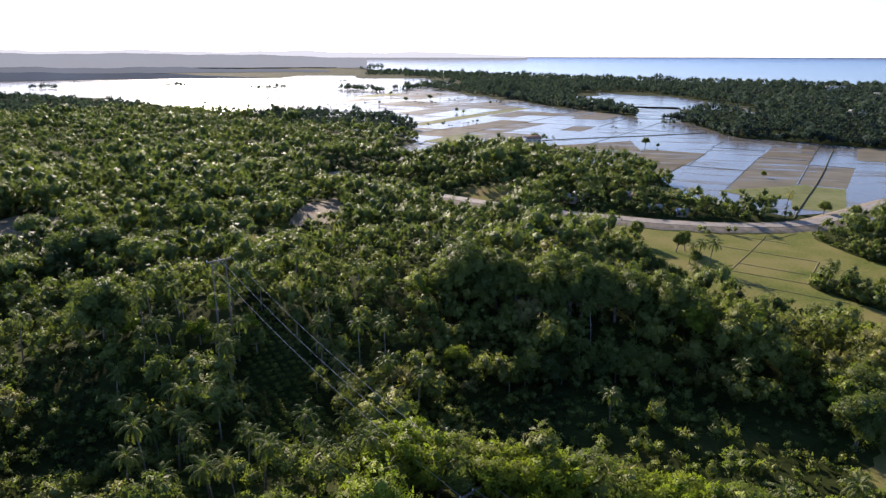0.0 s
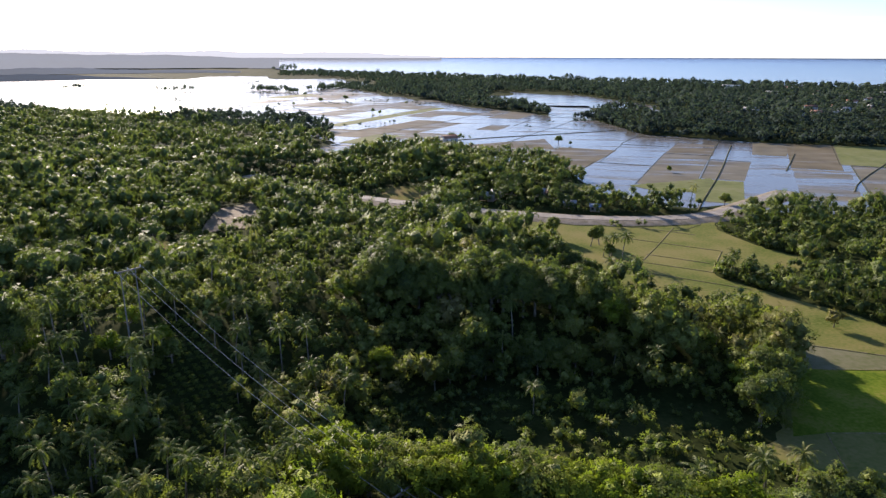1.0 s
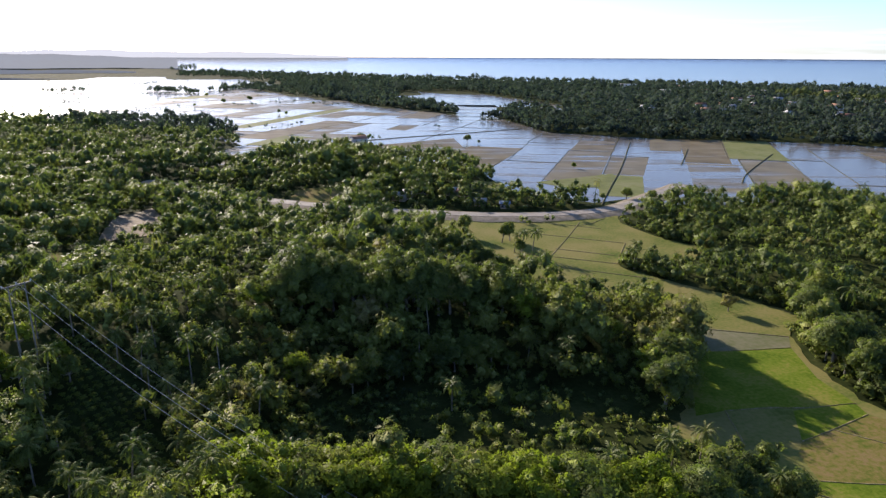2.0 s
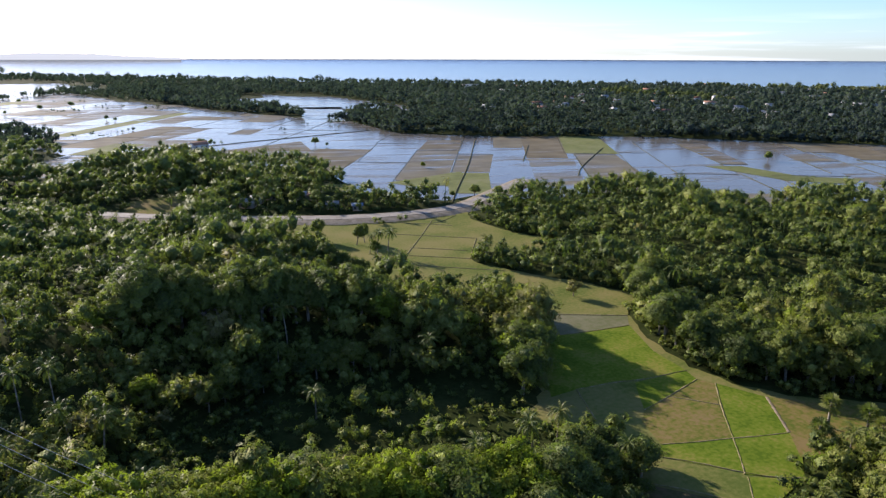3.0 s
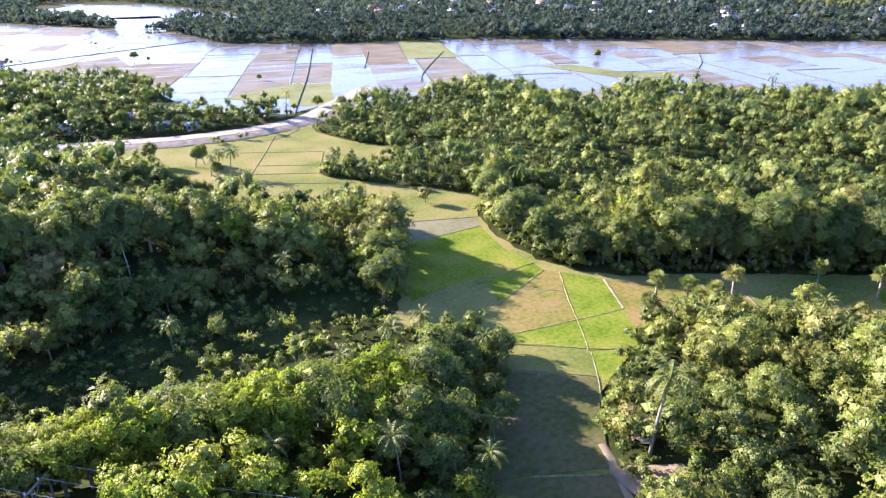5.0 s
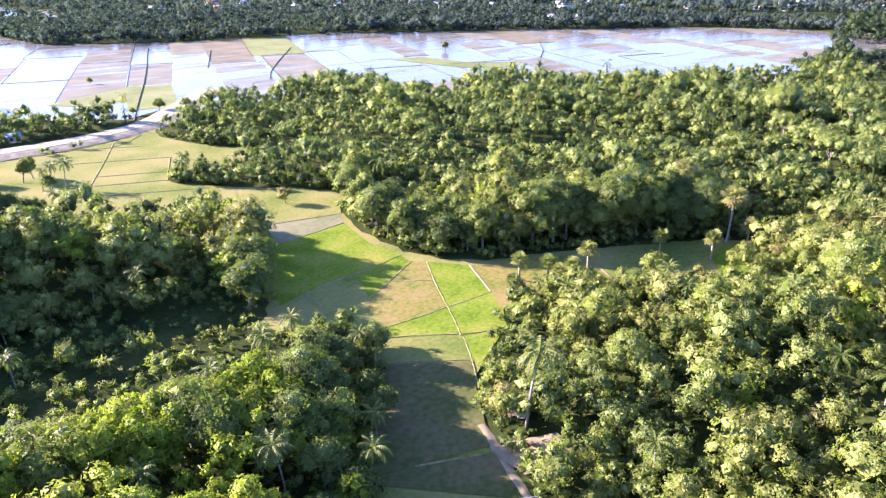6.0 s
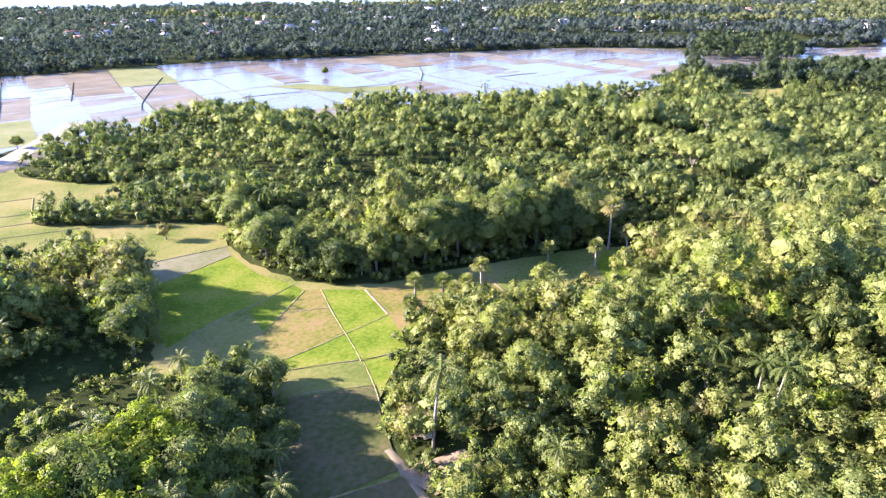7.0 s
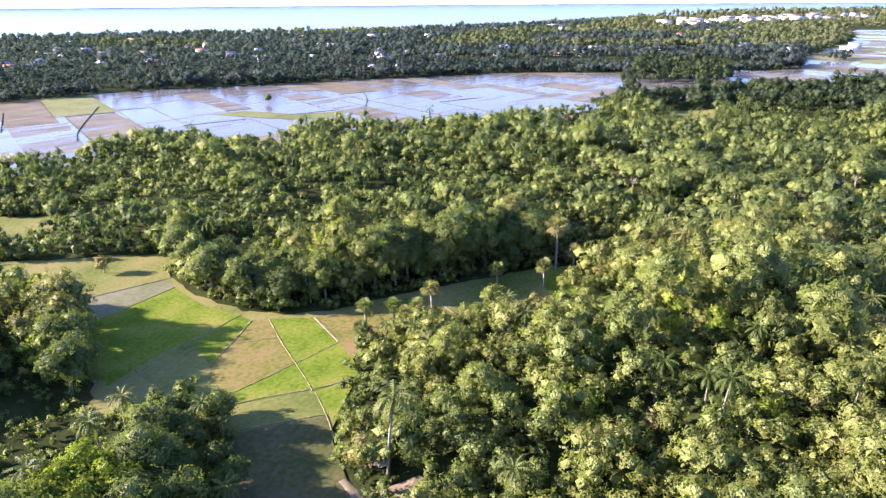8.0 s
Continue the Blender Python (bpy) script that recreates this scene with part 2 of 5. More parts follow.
def flooded(name, water, muds):
    """Mud and stubble that stand out of still water in long streaks; water is the share under water."""
    m = bpy.data.materials.new(name)
    m.use_nodes = True
    nt = m.node_tree
    b = nt.nodes["Principled BSDF"]
    geo = nt.nodes.new("ShaderNodeNewGeometry")
    info = nt.nodes.new("ShaderNodeObjectInfo")
    along = nt.nodes.new("ShaderNodeMapping")
    along.vector_type = "TEXTURE"
    along.inputs["Rotation"].default_value = (0, 0, radians(-20))
    along.inputs["Scale"].default_value = (110, 17, 30)
    nt.links.new(geo.outputs["Position"], along.inputs["Vector"])
    tex = nt.nodes.new("ShaderNodeTexNoise")
    tex.inputs["Scale"].default_value, tex.inputs["Detail"].default_value, tex.inputs["Roughness"].default_value = 1.0, 9.0, 0.68
    nt.links.new(along.outputs["Vector"], tex.inputs["Vector"])
    shift = nt.nodes.new("ShaderNodeMath")
    shift.operation = "MULTIPLY_ADD"
    nt.links.new(info.outputs["Random"], shift.inputs[0])
    shift.inputs[1].default_value = 0.14
    nt.links.new(tex.outputs["Fac"], shift.inputs[2])
    wet = nt.nodes.new("ShaderNodeMapRange")
    wet.interpolation_type = "SMOOTHSTEP"
    edge = 0.78 - 0.42 * water
    wet.inputs["From Min"].default_value, wet.inputs["From Max"].default_value = edge - 0.09, edge + 0.09
    nt.links.new(shift.outputs[0], wet.inputs["Value"])
    ramp = nt.nodes.new("ShaderNodeValToRGB")
    while len(ramp.color_ramp.elements) < len(muds):
        ramp.color_ramp.elements.new(0.5)
    for k, c in enumerate(muds):
        ramp.color_ramp.elements[k].position = 0.3 + 0.4 * k / (len(muds) - 1)
        ramp.color_ramp.elements[k].color = (*c, 1)
    grain = nt.nodes.new("ShaderNodeTexNoise")
    grain.inputs["Scale"].default_value, grain.inputs["Detail"].default_value = 0.05, 9.0
    nt.links.new(geo.outputs["Position"], grain.inputs["Vector"])
    nt.links.new(grain.outputs["Fac"], ramp.inputs["Fac"])
    deep = nt.nodes.new("ShaderNodeMixRGB")
    deep.inputs["Color2"].default_value = (0.125, 0.117, 0.100, 1)
    nt.links.new(wet.outputs["Result"], deep.inputs["Fac"])
    nt.links.new(ramp.outputs["Color"], deep.inputs["Color1"])
    nt.links.new(deep.outputs["Color"], b.inputs["Base Color"])
    b.inputs["IOR"].default_value = 1.333
    for socket, dry_value, wet_value in (("Roughness", 0.6, 0.18), ("Specular IOR Level", 0.08, 0.20)):
        mr = nt.nodes.new("ShaderNodeMapRange")
        mr.inputs["To Min"].default_value, mr.inputs["To Max"].default_value = dry_value, wet_value
        nt.links.new(wet.outputs["Result"], mr.inputs["Value"])
        nt.links.new(mr.outputs["Result"], b.inputs[socket])
    return m


MUDS = [(0.116, 0.102, 0.066), (0.160, 0.141, 0.092), (0.200, 0.178, 0.122)]
FLOOD = flooded("flood_water", 0.64, MUDS)
SHALLOW = flooded("shallow_muddy_water", 0.43, MUDS)
WETMUD = flooded("wet_mud", 0.34, [(0.100, 0.082, 0.046), (0.145, 0.120, 0.068), (0.185, 0.155, 0.096)])
PADDY = material("flooded_green_paddy", [(0.11, 0.125, 0.045), (0.150, 0.165, 0.055), (0.185, 0.185, 0.085)], 0.03, 0.8, second=(0.2, 0.8), jitter=0.2, spec=0.05)


# ---- plan of the land ----
K = 0.889                     # metres to one unit of the plan below


def plan(text):
    return np.array([[float(v) for v in p.split(",")] for p in text.split()]) * K


def spots(text):
    return np.array([[float(v) for v in p.split(",")] for p in text.split()])


VALLEY = plan("60,25 84,40 94,55 106,66 115,70 127,73 144,81 152,80 172,59 180,44 192,31 222,31 232,32 224,46 208,61 193,78 170,96 159,110 157,127 161,147 171,166"
              " 190,180 180,204 171,217 165,232 156,248 162,258 169,262 178,252 195,249 213,264 203,285 200,322 208,338 187,332 158,332 128,342 102,357 97,346 98,328 104,305 104,276 107,250"
              " 112,232 124,218 142,212 146,200 142,184 128,160 122,153 108,136 98,126 100,118 107,110 108,97 94,85 79,74 69,67 45,40")
HOLLOW = plan("108,136 72,166 56,168 40,168 24,164 22,147 35,143 48,140 61,138 98,116 100,124")
DELL = spots("96,121 64,148 50,149 36,149 21,146 5,140 -8,128 -6,112 13,103 27,101 40,93.5 54,88.5 66,91 78,90 87,103 89,110")
CROP = spots("-44.6,165.5 -31.6,158 -17.7,124.5 -11,112 -27.6,110.7 -38.6,134.8")
GLOOM = spots("-95.8,143.3 -84.7,154.5 -52.7,116.6 -50,104.2 -73.8,105.1")
ROAD = plan("-62,525 -43,490 -20,462 10,434 44,405 76,384 106,368 134,354 164,346 192,345 216,350 250,372 300,405")
PLAIN = plan("-2400,1750 -896,1480 -700,1400 -560,1260 -300,1060 -150,890 -20,770 4,716 -25,668 -27,598 14,582 30,640 75,690 130,590 185,545 176,430 189,400 212,372 240,378 254,345 340,346 380,330"
             " 350,256 443,255 450,191 492,141 525,130 549,112 640,70 700,10 760,-60 800,-120 1000,-330 1900,-560 2600,-700 2600,-420 1840,-303 1283,-150 1066,-114 1004,-40 960,20 942,93 900,243 802,342 744,410 661,496 600,570 512,620 450,647"
             " 356,750 361,827 366,936 345,971 283,1103 228,1245 204,1369 120,1560 60,1800 150,2050 60,2500 -85,2800 -400,2900 -856,2628 -1226,2625 -1466,2511 -2600,2700")
CHANNELS = [spots("323,1075 404,1050 352,864 325,850 290,885"), spots("471,1026 519,1047 425,830 396,842")]
POND = plan("300,1520 430,1640 540,1610 572,1180 522,1105 480,1118 390,1150 330,1270")
CLEARINGS = [spots("22,374 60,372 66,398 30,404"), spots("-58,292 -56,345 -44,362 -36,330 -38,296"), spots("-200,262 -186,312 -160,306 -150,268 -172,250"),
             plan("-62,530 -28,490 -33,470 -60,500"), plan("590,38 606,-14 524,-10 530,18"), plan("425,-82 440,-108 372,-96 380,-80"), plan("500,100 508,80 466,72 456,84"),
             plan("549,122 575,78 540,72 518,114"), plan("-90,312 -70,318 -55,285 -75,272"),
             spots("80.7,46.3 84.6,45.4 90.3,38.9 88.9,34.4 84.6,34.5 79.0,39.0"), spots("95.8,54.3 99.3,49.4 92.6,45.2 89.6,49.4"),
             spots("24,325 57,324 60,366 32,370"), spots("127,367 150,366 161,406 143,407")]
WOOD_TIP = plan("942,100 830,82 815,52 845,-30 900,-30 1010,-30")
TREE_ISLES = [plan("-205,1100 -135,1082 -30,965 0,820 -10,770 -150,850 -280,1000"), plan("47,1910 238,1590 219,1390 316,1200 419,1030 375,960 300,1130 205,1370 20,1860"),
              plan("-480,2160 -350,2150 -330,2200 -470,2230"), plan("-210,1810 -90,1660 -60,1690 -180,1850"), plan("-60,1800 60,2080 120,2060 -10,1760"),
              plan("-1010,1830 -930,1820 -930,1860 -1010,1870"), plan("-700,1960 -640,1950 -640,1990 -700,2000"), plan("-420,1790 -330,1800 -330,1822 -420,1815"),
              plan("115,722 128,716 150,708 152,716 130,726"), WOOD_TIP,
              spots("946,-26 1000,-37 1061,-124 972,-118 900,-77"), spots("1110,-159 1118,-187 1067,-179 1060,-152"), spots("930,-80 955,-113 910,-111 887,-79"), spots("998,-153 1002,-166 961,-160 957,-147")]


def inside(px, py, poly):
    r = np.zeros(px.shape, bool)
    x0, y0 = poly[-1]
    for x1, y1 in poly:
        if y0 != y1:
            c = (y0 > py) != (y1 > py)
            r ^= c & (px < (x1 - x0) * (py - y0) / (y1 - y0) + x0)
        x0, y0 = x1, y1
    return r


def edge_distance(px, py, line, closed=True):
    best = np.full(px.shape, 1e9)
    n = len(line)
    for i in range(n if closed else n - 1):
        a, b = line[i], line[(i + 1) % n]
        d = b - a
        s = np.clip(((px - a[0]) * d[0] + (py - a[1]) * d[1]) / max(d @ d, 1e-9), 0, 1)
        best = np.minimum(best, (px - a[0] - s * d[0]) ** 2 + (py - a[1] - s * d[1]) ** 2)
    return np.sqrt(best)


def outside_by(px, py, poly):
    """Metres outside poly; negative inside."""
    d = edge_distance(px, py, poly)
    return np.where(inside(px, py, poly), -d, d)


def frayed(poly, every, by, seed):
    """The outline with uneven edges."""
    r_ = np.random.RandomState(seed)
    p = np.concatenate([poly, poly[:1]])
    seg = np.r_[0, np.cumsum(np.linalg.norm(np.diff(p, axis=0), axis=1))]
    q = np.linspace(0, seg[-1], int(seg[-1] / every))[:-1]
    return np.c_[np.interp(q, seg, p[:, 0]), np.interp(q, seg, p[:, 1])] + r_.uniform(-by, by, (len(q), 2))


VALLEY = frayed(VALLEY, 3.2, 0.8, 2)


def step(x):
    x = np.clip(x, 0, 1)
    return x * x * (3 - 2 * x)


SHORE = np.array([(-2400, 9000), (-570, 4684), (-100, 3100), (330, 2560), (750, 1990), (1170, 1690), (1380, 1400), (1560, 1240), (1660, 1080), (1900, 840), (2500, 560), (3600, 230), (5000, -90), (5970, -1270), (14500, -4000)], float)
rim = np.array([(14500 * math.sin(a), 14900 * math.cos(a)) for a in np.linspace(1.83, -0.15, 44)])
sea_outline = np.concatenate([SHORE, rim[:-1]])


# hills: middle x, y, half-lengths along and across, turn in degrees, height
HILLS = [(20, 62, 48, 26, -35, 15), (-55, 160, 40, 30, 20, 14), (62, 172, 66, 24, -14, 9), (-10, 215, 60, 40, 0, 8),
         (262, 200, 90, 70, 60, 3.5), (360, 130, 110, 80, 60, 1), (205, 92, 36, 22, -45, 5), (140, -25, 75, 65, 0, 13), (260, -80, 120, 70, 0, 5),
         (-140, 330, 120, 80, 0, 6), (60, 270, 60, 45, 0, 6), (110, 430, 70, 40, -35, 5), (590, -75, 110, 50, -20, 5), (-40, -60, 120, 80, 0, 14)]


def land(px, py):
    px, py = np.asarray(px, float), np.asarray(py, float)
    low = np.minimum(np.minimum(outside_by(px, py, VALLEY), outside_by(px, py, PLAIN)), edge_distance(px, py, ROAD, False) - 9)
    low = np.minimum(np.minimum(low, outside_by(px, py, POND)), np.maximum(outside_by(px, py, HOLLOW), 0.5))
    for water in CHANNELS:
        low = np.minimum(low, outside_by(px, py, water))
    rise = step((low - 1) / 55)
    z = 2.5 * step(low / 30)
    for cx, cy, a, b, turn, h in HILLS:
        c, s = math.cos(radians(turn)), math.sin(radians(turn))
        u, v = (px - cx) * c + (py - cy) * s, -(px - cx) * s + (py - cy) * c
        z = z + h * rise * np.exp(-(u / a) ** 2 - (v / b) ** 2)
    z = z + rise * 1.2 * (np.sin(px * 0.043 + 1.3) * np.cos(py * 0.051) + 0.6 * np.sin(px * 0.11 + py * 0.083))
    z = np.where(low < 0, -0.25, z)
    return np.where(inside(px, py, sea_outline), -4.0, z)


def far(v):
    """Distance beyond 2500 m is drawn together, each point staying on its line of sight from the hovering height, so the horizon lies within 5 km."""
    v = np.asarray(v, float).copy()
    d = np.hypot(v[:, 0], v[:, 1])
    r = np.where(d < 2500, d, 2500 + 2350 * (1 - np.exp(-(d - 2500) / 2350)))
    k = np.where(d > 1, r / np.maximum(d, 1e-6), 1.0)
    v[:, 0] *= k
    v[:, 1] *= k
    v[:, 2] = EYE + (v[:, 2] - EYE) * k
    return v


def blotch(px, py, size, seed=0):
    """Smooth random field from 0 to 1 with patches of that size."""
    table = np.random.RandomState(seed).rand(64, 64)
    u, v = np.asarray(px) / size, np.asarray(py) / size
    i, j = np.floor(u).astype(int), np.floor(v).astype(int)
    a, b = step(u - i), step(v - j)
    g = lambda p, q: table[p % 64, q % 64]
    return g(i, j) * (1 - a) * (1 - b) + g(i + 1, j) * a * (1 - b) + g(i, j + 1) * (1 - a) * b + g(i + 1, j + 1) * a * b


# ---- mesh helpers ----
def mesh_of(name, verts, faces, mats, tint=None, smooth=False, slots=None, normals=None):
    """verts (n, 3); faces: arrays (m, 3) or (m, 4), or lists of corner numbers; normals: the rounded form that the leaves follow."""
    me = bpy.data.meshes.new(name)
    if isinstance(faces, np.ndarray):
        faces = [faces]
    if faces and isinstance(faces[0], np.ndarray):
        me.vertices.add(len(verts))
        me.vertices.foreach_set("co", np.asarray(verts, np.float32).ravel())
        loops = np.concatenate([f.ravel() for f in faces]).astype(np.int32)
        sizes = np.concatenate([np.full(len(f), f.shape[1], np.int32) for f in faces])
        me.loops.add(len(loops))
        me.loops.foreach_set("vertex_index", loops)
        me.polygons.add(len(sizes))
        me.polygons.foreach_set("loop_start", np.concatenate([[0], np.cumsum(sizes)[:-1]]).astype(np.int32))
        me.update(calc_edges=True)
    else:
        me.from_pydata([tuple(map(float, v)) for v in verts], [], faces)
    for m in mats if isinstance(mats, (list, tuple)) else [mats]:
        me.materials.append(m)
    if slots is not None:
        me.polygons.foreach_set("material_index", np.asarray(slots, np.int32))
    if tint is not None:
        at = me.attributes.new("tint", "FLOAT", "POINT")
        at.data.foreach_set("value", np.broadcast_to(np.asarray(tint, np.float32), (len(verts),)).copy())
    if smooth:
        me.polygons.foreach_set("use_smooth", np.ones(len(me.polygons), bool))
    me.validate()
    me.update()
    if normals is not None:
        me.normals_split_custom_set_from_vertices(normals)
    return me


def part(name, me, parent, label="", m=None):
    ob = new(name, me)
    ob.parent = parent
    if m is not None:
        ob.matrix_basis = m
    if label:
        tagged(ob, label)
    return ob


def empty(name, m=None):
    ob = new(name)
    if m is not None:
        ob.matrix_basis = m
    return ob


def ribbon(line, half, z0, z1, crown=0.0, lift=None):
    """A raised strip along a line of points: bottom edges at z0, top at z1, narrower above."""
    line = np.asarray(line, float)
    d = np.gradient(line, axis=0)
    d /= np.linalg.norm(d, axis=1)[:, None]
    nrm = np.c_[-d[:, 1], d[:, 0]]
    base = np.zeros(len(line)) if lift is None else lift
    rows = []
    for k, z in ((-1.0, z0), (-0.55, z1), (0, z1 + crown), (0.55, z1), (1.0, z0)):
        rows.append(np.c_[line + nrm * half * k, base + z])
    v = np.concatenate(rows)
    n = len(line)
    f = [(r * n + i + 1, r * n + i, (r + 1) * n + i, (r + 1) * n + i + 1) for r in range(4) for i in range(n - 1)]
    return v, np.array(f)


def resample(line, every):
    line = np.asarray(line, float)
    seg = np.r_[0, np.cumsum(np.linalg.norm(np.diff(line, axis=0), axis=1))]
    s = np.linspace(0, seg[-1], max(int(seg[-1] / every), 1) + 1)
    return np.c_[np.interp(s, seg, line[:, 0]), np.interp(s, seg, line[:, 1])]


def smooth_line(line, every, passes=3):
    line = np.asarray(line, float)
    for _ in range(passes):
        q = line[:-1] * 0.75 + line[1:] * 0.25
        r = line[:-1] * 0.25 + line[1:] * 0.75
        line = np.concatenate([line[:1], np.stack([q, r], 1).reshape(-1, 2), line[-1:]])
    return resample(line, every)


# ---- ground sheet ----
def stretch(lo, hi, fine, limit, grow=1.16):
    a = list(np.arange(lo, hi + 1e-6, fine))
    d = fine
    while a[-1] < limit:
        d *= grow
        a.append(a[-1] + d)
    d = fine
    while a[0] > -limit:
        d *= grow
        a.insert(0, a[0] - d)
    return np.array(a)


gx, gy = stretch(-240, 640, 6.0, 15500), stretch(-160, 520, 6.0, 15500)
GX, GY = np.meshgrid(gx, gy)
gr = np.minimum(1.0, 14000 / np.maximum(np.hypot(GX, GY), 1.0))
GX, GY = GX * gr, GY * gr
gv = far(np.c_[GX.ravel(), GY.ravel(), land(GX.ravel(), GY.ravel())])
nx, ny = len(gx), len(gy)
ii = (np.arange(ny - 1)[:, None] * nx + np.arange(nx - 1)[None]).ravel()
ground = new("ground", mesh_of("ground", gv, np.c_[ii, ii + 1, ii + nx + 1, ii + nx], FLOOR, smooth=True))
tagged(ground, "dark earthy ground under woodland, hills and fields", "ground", kind="structure")


def sheet(name, poly, z, mat, fine=60.0):
    """A flat sheet with the outline poly, cut into a grid so that it can follow far()."""
    bm = bmesh.new()
    vs = [bm.verts.new((x, y, z)) for x, y in poly]
    bm.faces.new(vs)
    bm.normal_update()
    bmesh.ops.triangulate(bm, faces=bm.faces[:])
    me = bpy.data.meshes.new(name)
    bm.to_mesh(me)
    bm.free()
    co = np.array([v.co[:] for v in me.vertices])
    for v, c in zip(me.vertices, far(co)):
        v.co = c
    me.materials.append(mat)
    return new(name, me)


tagged(sheet("water", PLAIN, 0.0, FLOOD), "shining brown flood water over rice fields", "water", kind="structure")
tagged(sheet("water", POND, 0.0, FLOOD), "flooded field behind a row of trees", "water", kind="structure")
for channel in CHANNELS:
    tagged(sheet("water", channel, 0.0, FLOOD), "flooded strip of field between dark trees", "water", kind="structure")
# concentric bands keep the sea smooth out to the horizon
bearing = np.radians(np.linspace(-14, 105, 170))
near = []
for b in bearing:
    d = np.array([math.sin(b), math.cos(b)])
    r = np.arange(500, 15000, 25.0)
    hit_sea = inside(d[0] * r, d[1] * r, sea_outline)
    near.append(r[hit_sea][0] if hit_sea.any() else 15000.0)
near = np.array(near)
bands = 40
sv = []
for k in range(bands):
    r = near * (15100 / near) ** (k / (bands - 1))
    sv.append(np.c_[np.sin(bearing) * r, np.cos(bearing) * r, np.full(len(bearing), -0.1 + 1.2)])
sv = far(np.concatenate(sv))
nb = len(bearing)
ii = (np.arange(bands - 1)[:, None] * nb + np.arange(nb - 1)[None]).ravel()
sea = new("sea", mesh_of("sea", sv, np.c_[ii, ii + nb, ii + nb + 1, ii + 1], SEA, smooth=True))
tagged(sea, "calm blue sea reaching the horizon", "sea", kind="structure")


# ---- fields of the valley ----
def patch(name, poly, z, mat, parent, label="", category="", kind="structure"):
    """A field: a grid clipped to its outline, gently uneven."""
    bm = bmesh.new()
    bm.faces.new([bm.verts.new((x, y, z)) for x, y in poly])
    bm.normal_update()
    if bm.faces[:][0].normal.z < 0:
        bmesh.ops.reverse_faces(bm, faces=bm.faces[:])
    bmesh.ops.triangulate(bm, faces=bm.faces[:])
    me = bpy.data.meshes.new(name)
    bm.to_mesh(me)
    bm.free()
    me.materials.append(mat)
    ob = new(name, me)
    if parent is not None:
        ob.parent = parent
    return ob


valley = tagged(patch("field", VALLEY, 0.0, GRASS, None), "sunlit olive green field of rice stubble between wooded hills", "field", kind="structure")
FIELDS = [
    ("128.9,161.8 151.6,147.8 145.9,141.0 130.7,143.4 122.5,145.3 117.9,147.1", MUDFIELD),
    ("145.9,141.0 138.1,123.6 136.7,111.7 124.0,111.8 115.6,115.2 104.2,116.4 96.1,116.3 107.2,133.2 117.9,147.1 122.5,145.3 130.7,143.4", LUSH),
    ("136.7,111.7 134.9,105.6 121.6,102.6 111.4,100.7 119.4,111.8 124.0,111.8", LUSH),
    ("104.2,116.4 115.6,115.2 119.4,111.8 111.4,100.7 98.4,102.6", GRASS),
    ("134.9,105.6 137.2,101.7 128.8,93.9 121.6,102.6", DRY),
    ("121.6,102.6 128.8,93.9 119.3,82.3 110.7,85.3 103.7,88.2 107.0,97.1 111.4,100.7", DRY),
    ("103.7,88.2 110.7,85.3 119.3,82.3 110.4,72.9 99.8,85.1", LUSH),
    ("137.2,101.7 142.2,90.6 132.1,77.8 119.3,82.3", LUSH),
    ("119.3,82.3 132.1,77.8 125.5,70.3 119.4,65.8 114.2,68.8 110.1,72.4", LUSH),
    ("98.8,85.9 110.1,71.6 103.1,64.8 91.0,79.7", GRASS),
    ("109.8,71.4 118.9,65.6 111.3,64.2 102.1,62.3 103.1,64.8", LUSH),
    ("90.6,79.4 102.8,64.5 95.0,58.7 82.2,47.5 70.3,55.4 62.3,60.3", SHADED_STUBBLE),
    ("62.1,60.1 70.1,55.2 81.1,45.7 74.6,35.8", SHADED_STUBBLE),
    ("142.2,90.6 148.9,84.0 162.2,72.9 162.7,62.7 153.5,51.7 142.9,63.8 125.3,70.6 132.1,77.8", DRY),
    ("162.2,72.9 182.1,54.4 198.2,41.9 186.6,38.1 170.7,42.5 153.5,51.7 162.7,62.7", GRASS),
    ("186.6,38.1 199.4,37.1 200.5,30.6 197.3,27.5 172.3,25.5 172.8,31.5", LUSH),
]
for i, (text, mat) in enumerate(FIELDS):
    patch("paddy", spots(text), 0.03 + 0.006 * i, mat, valley)
# low earth banks between the paddies
BANKS = ["104.2,116.4 115.9,114.5 124.0,111.8 134.0,111.0 136.5,110.4",
         "104.2,116.4 98.4,102.6",
         "134.9,105.6 121.6,102.6 111.4,100.7",
         "121.6,102.6 125.1,98.5 128.8,93.9",
         "137.2,101.7 127.2,91.5 119.3,82.3 112.3,74.5 110.1,72.4",
         "119.3,82.3 125.7,79.8 132.1,77.8",
         "119.3,82.3 110.7,85.3 103.7,88.2",
         "98.8,86.2 105.1,79.7 110.6,72.6 114.2,68.8 119.4,65.8",
         "109.8,71.4 103.1,64.8 95.3,58.2",
         "91.0,79.7 96.8,73.7 103.3,64.5",
         "142.2,90.6 135.9,82.6 132.1,77.8",
         "70.3,55.4 76.6,49.9 81.4,45.9",
         "83.5,48.2 78.7,42.1 74.6,35.8",
         "162.7,62.7 153.5,51.7",
         "145.9,141.0 130.7,143.4 122.5,145.3 117.9,147.1"]
for text in BANKS:
    bv, bf = ribbon(smooth_line(spots(text), 1.2, 1), 0.22, -0.05, 0.13, 0.03)
    bv[:, :2] += np.random.normal(0, 0.05, (len(bv), 2))
    part("bank", mesh_of("bank", bv, bf, BANK, smooth=True), valley)
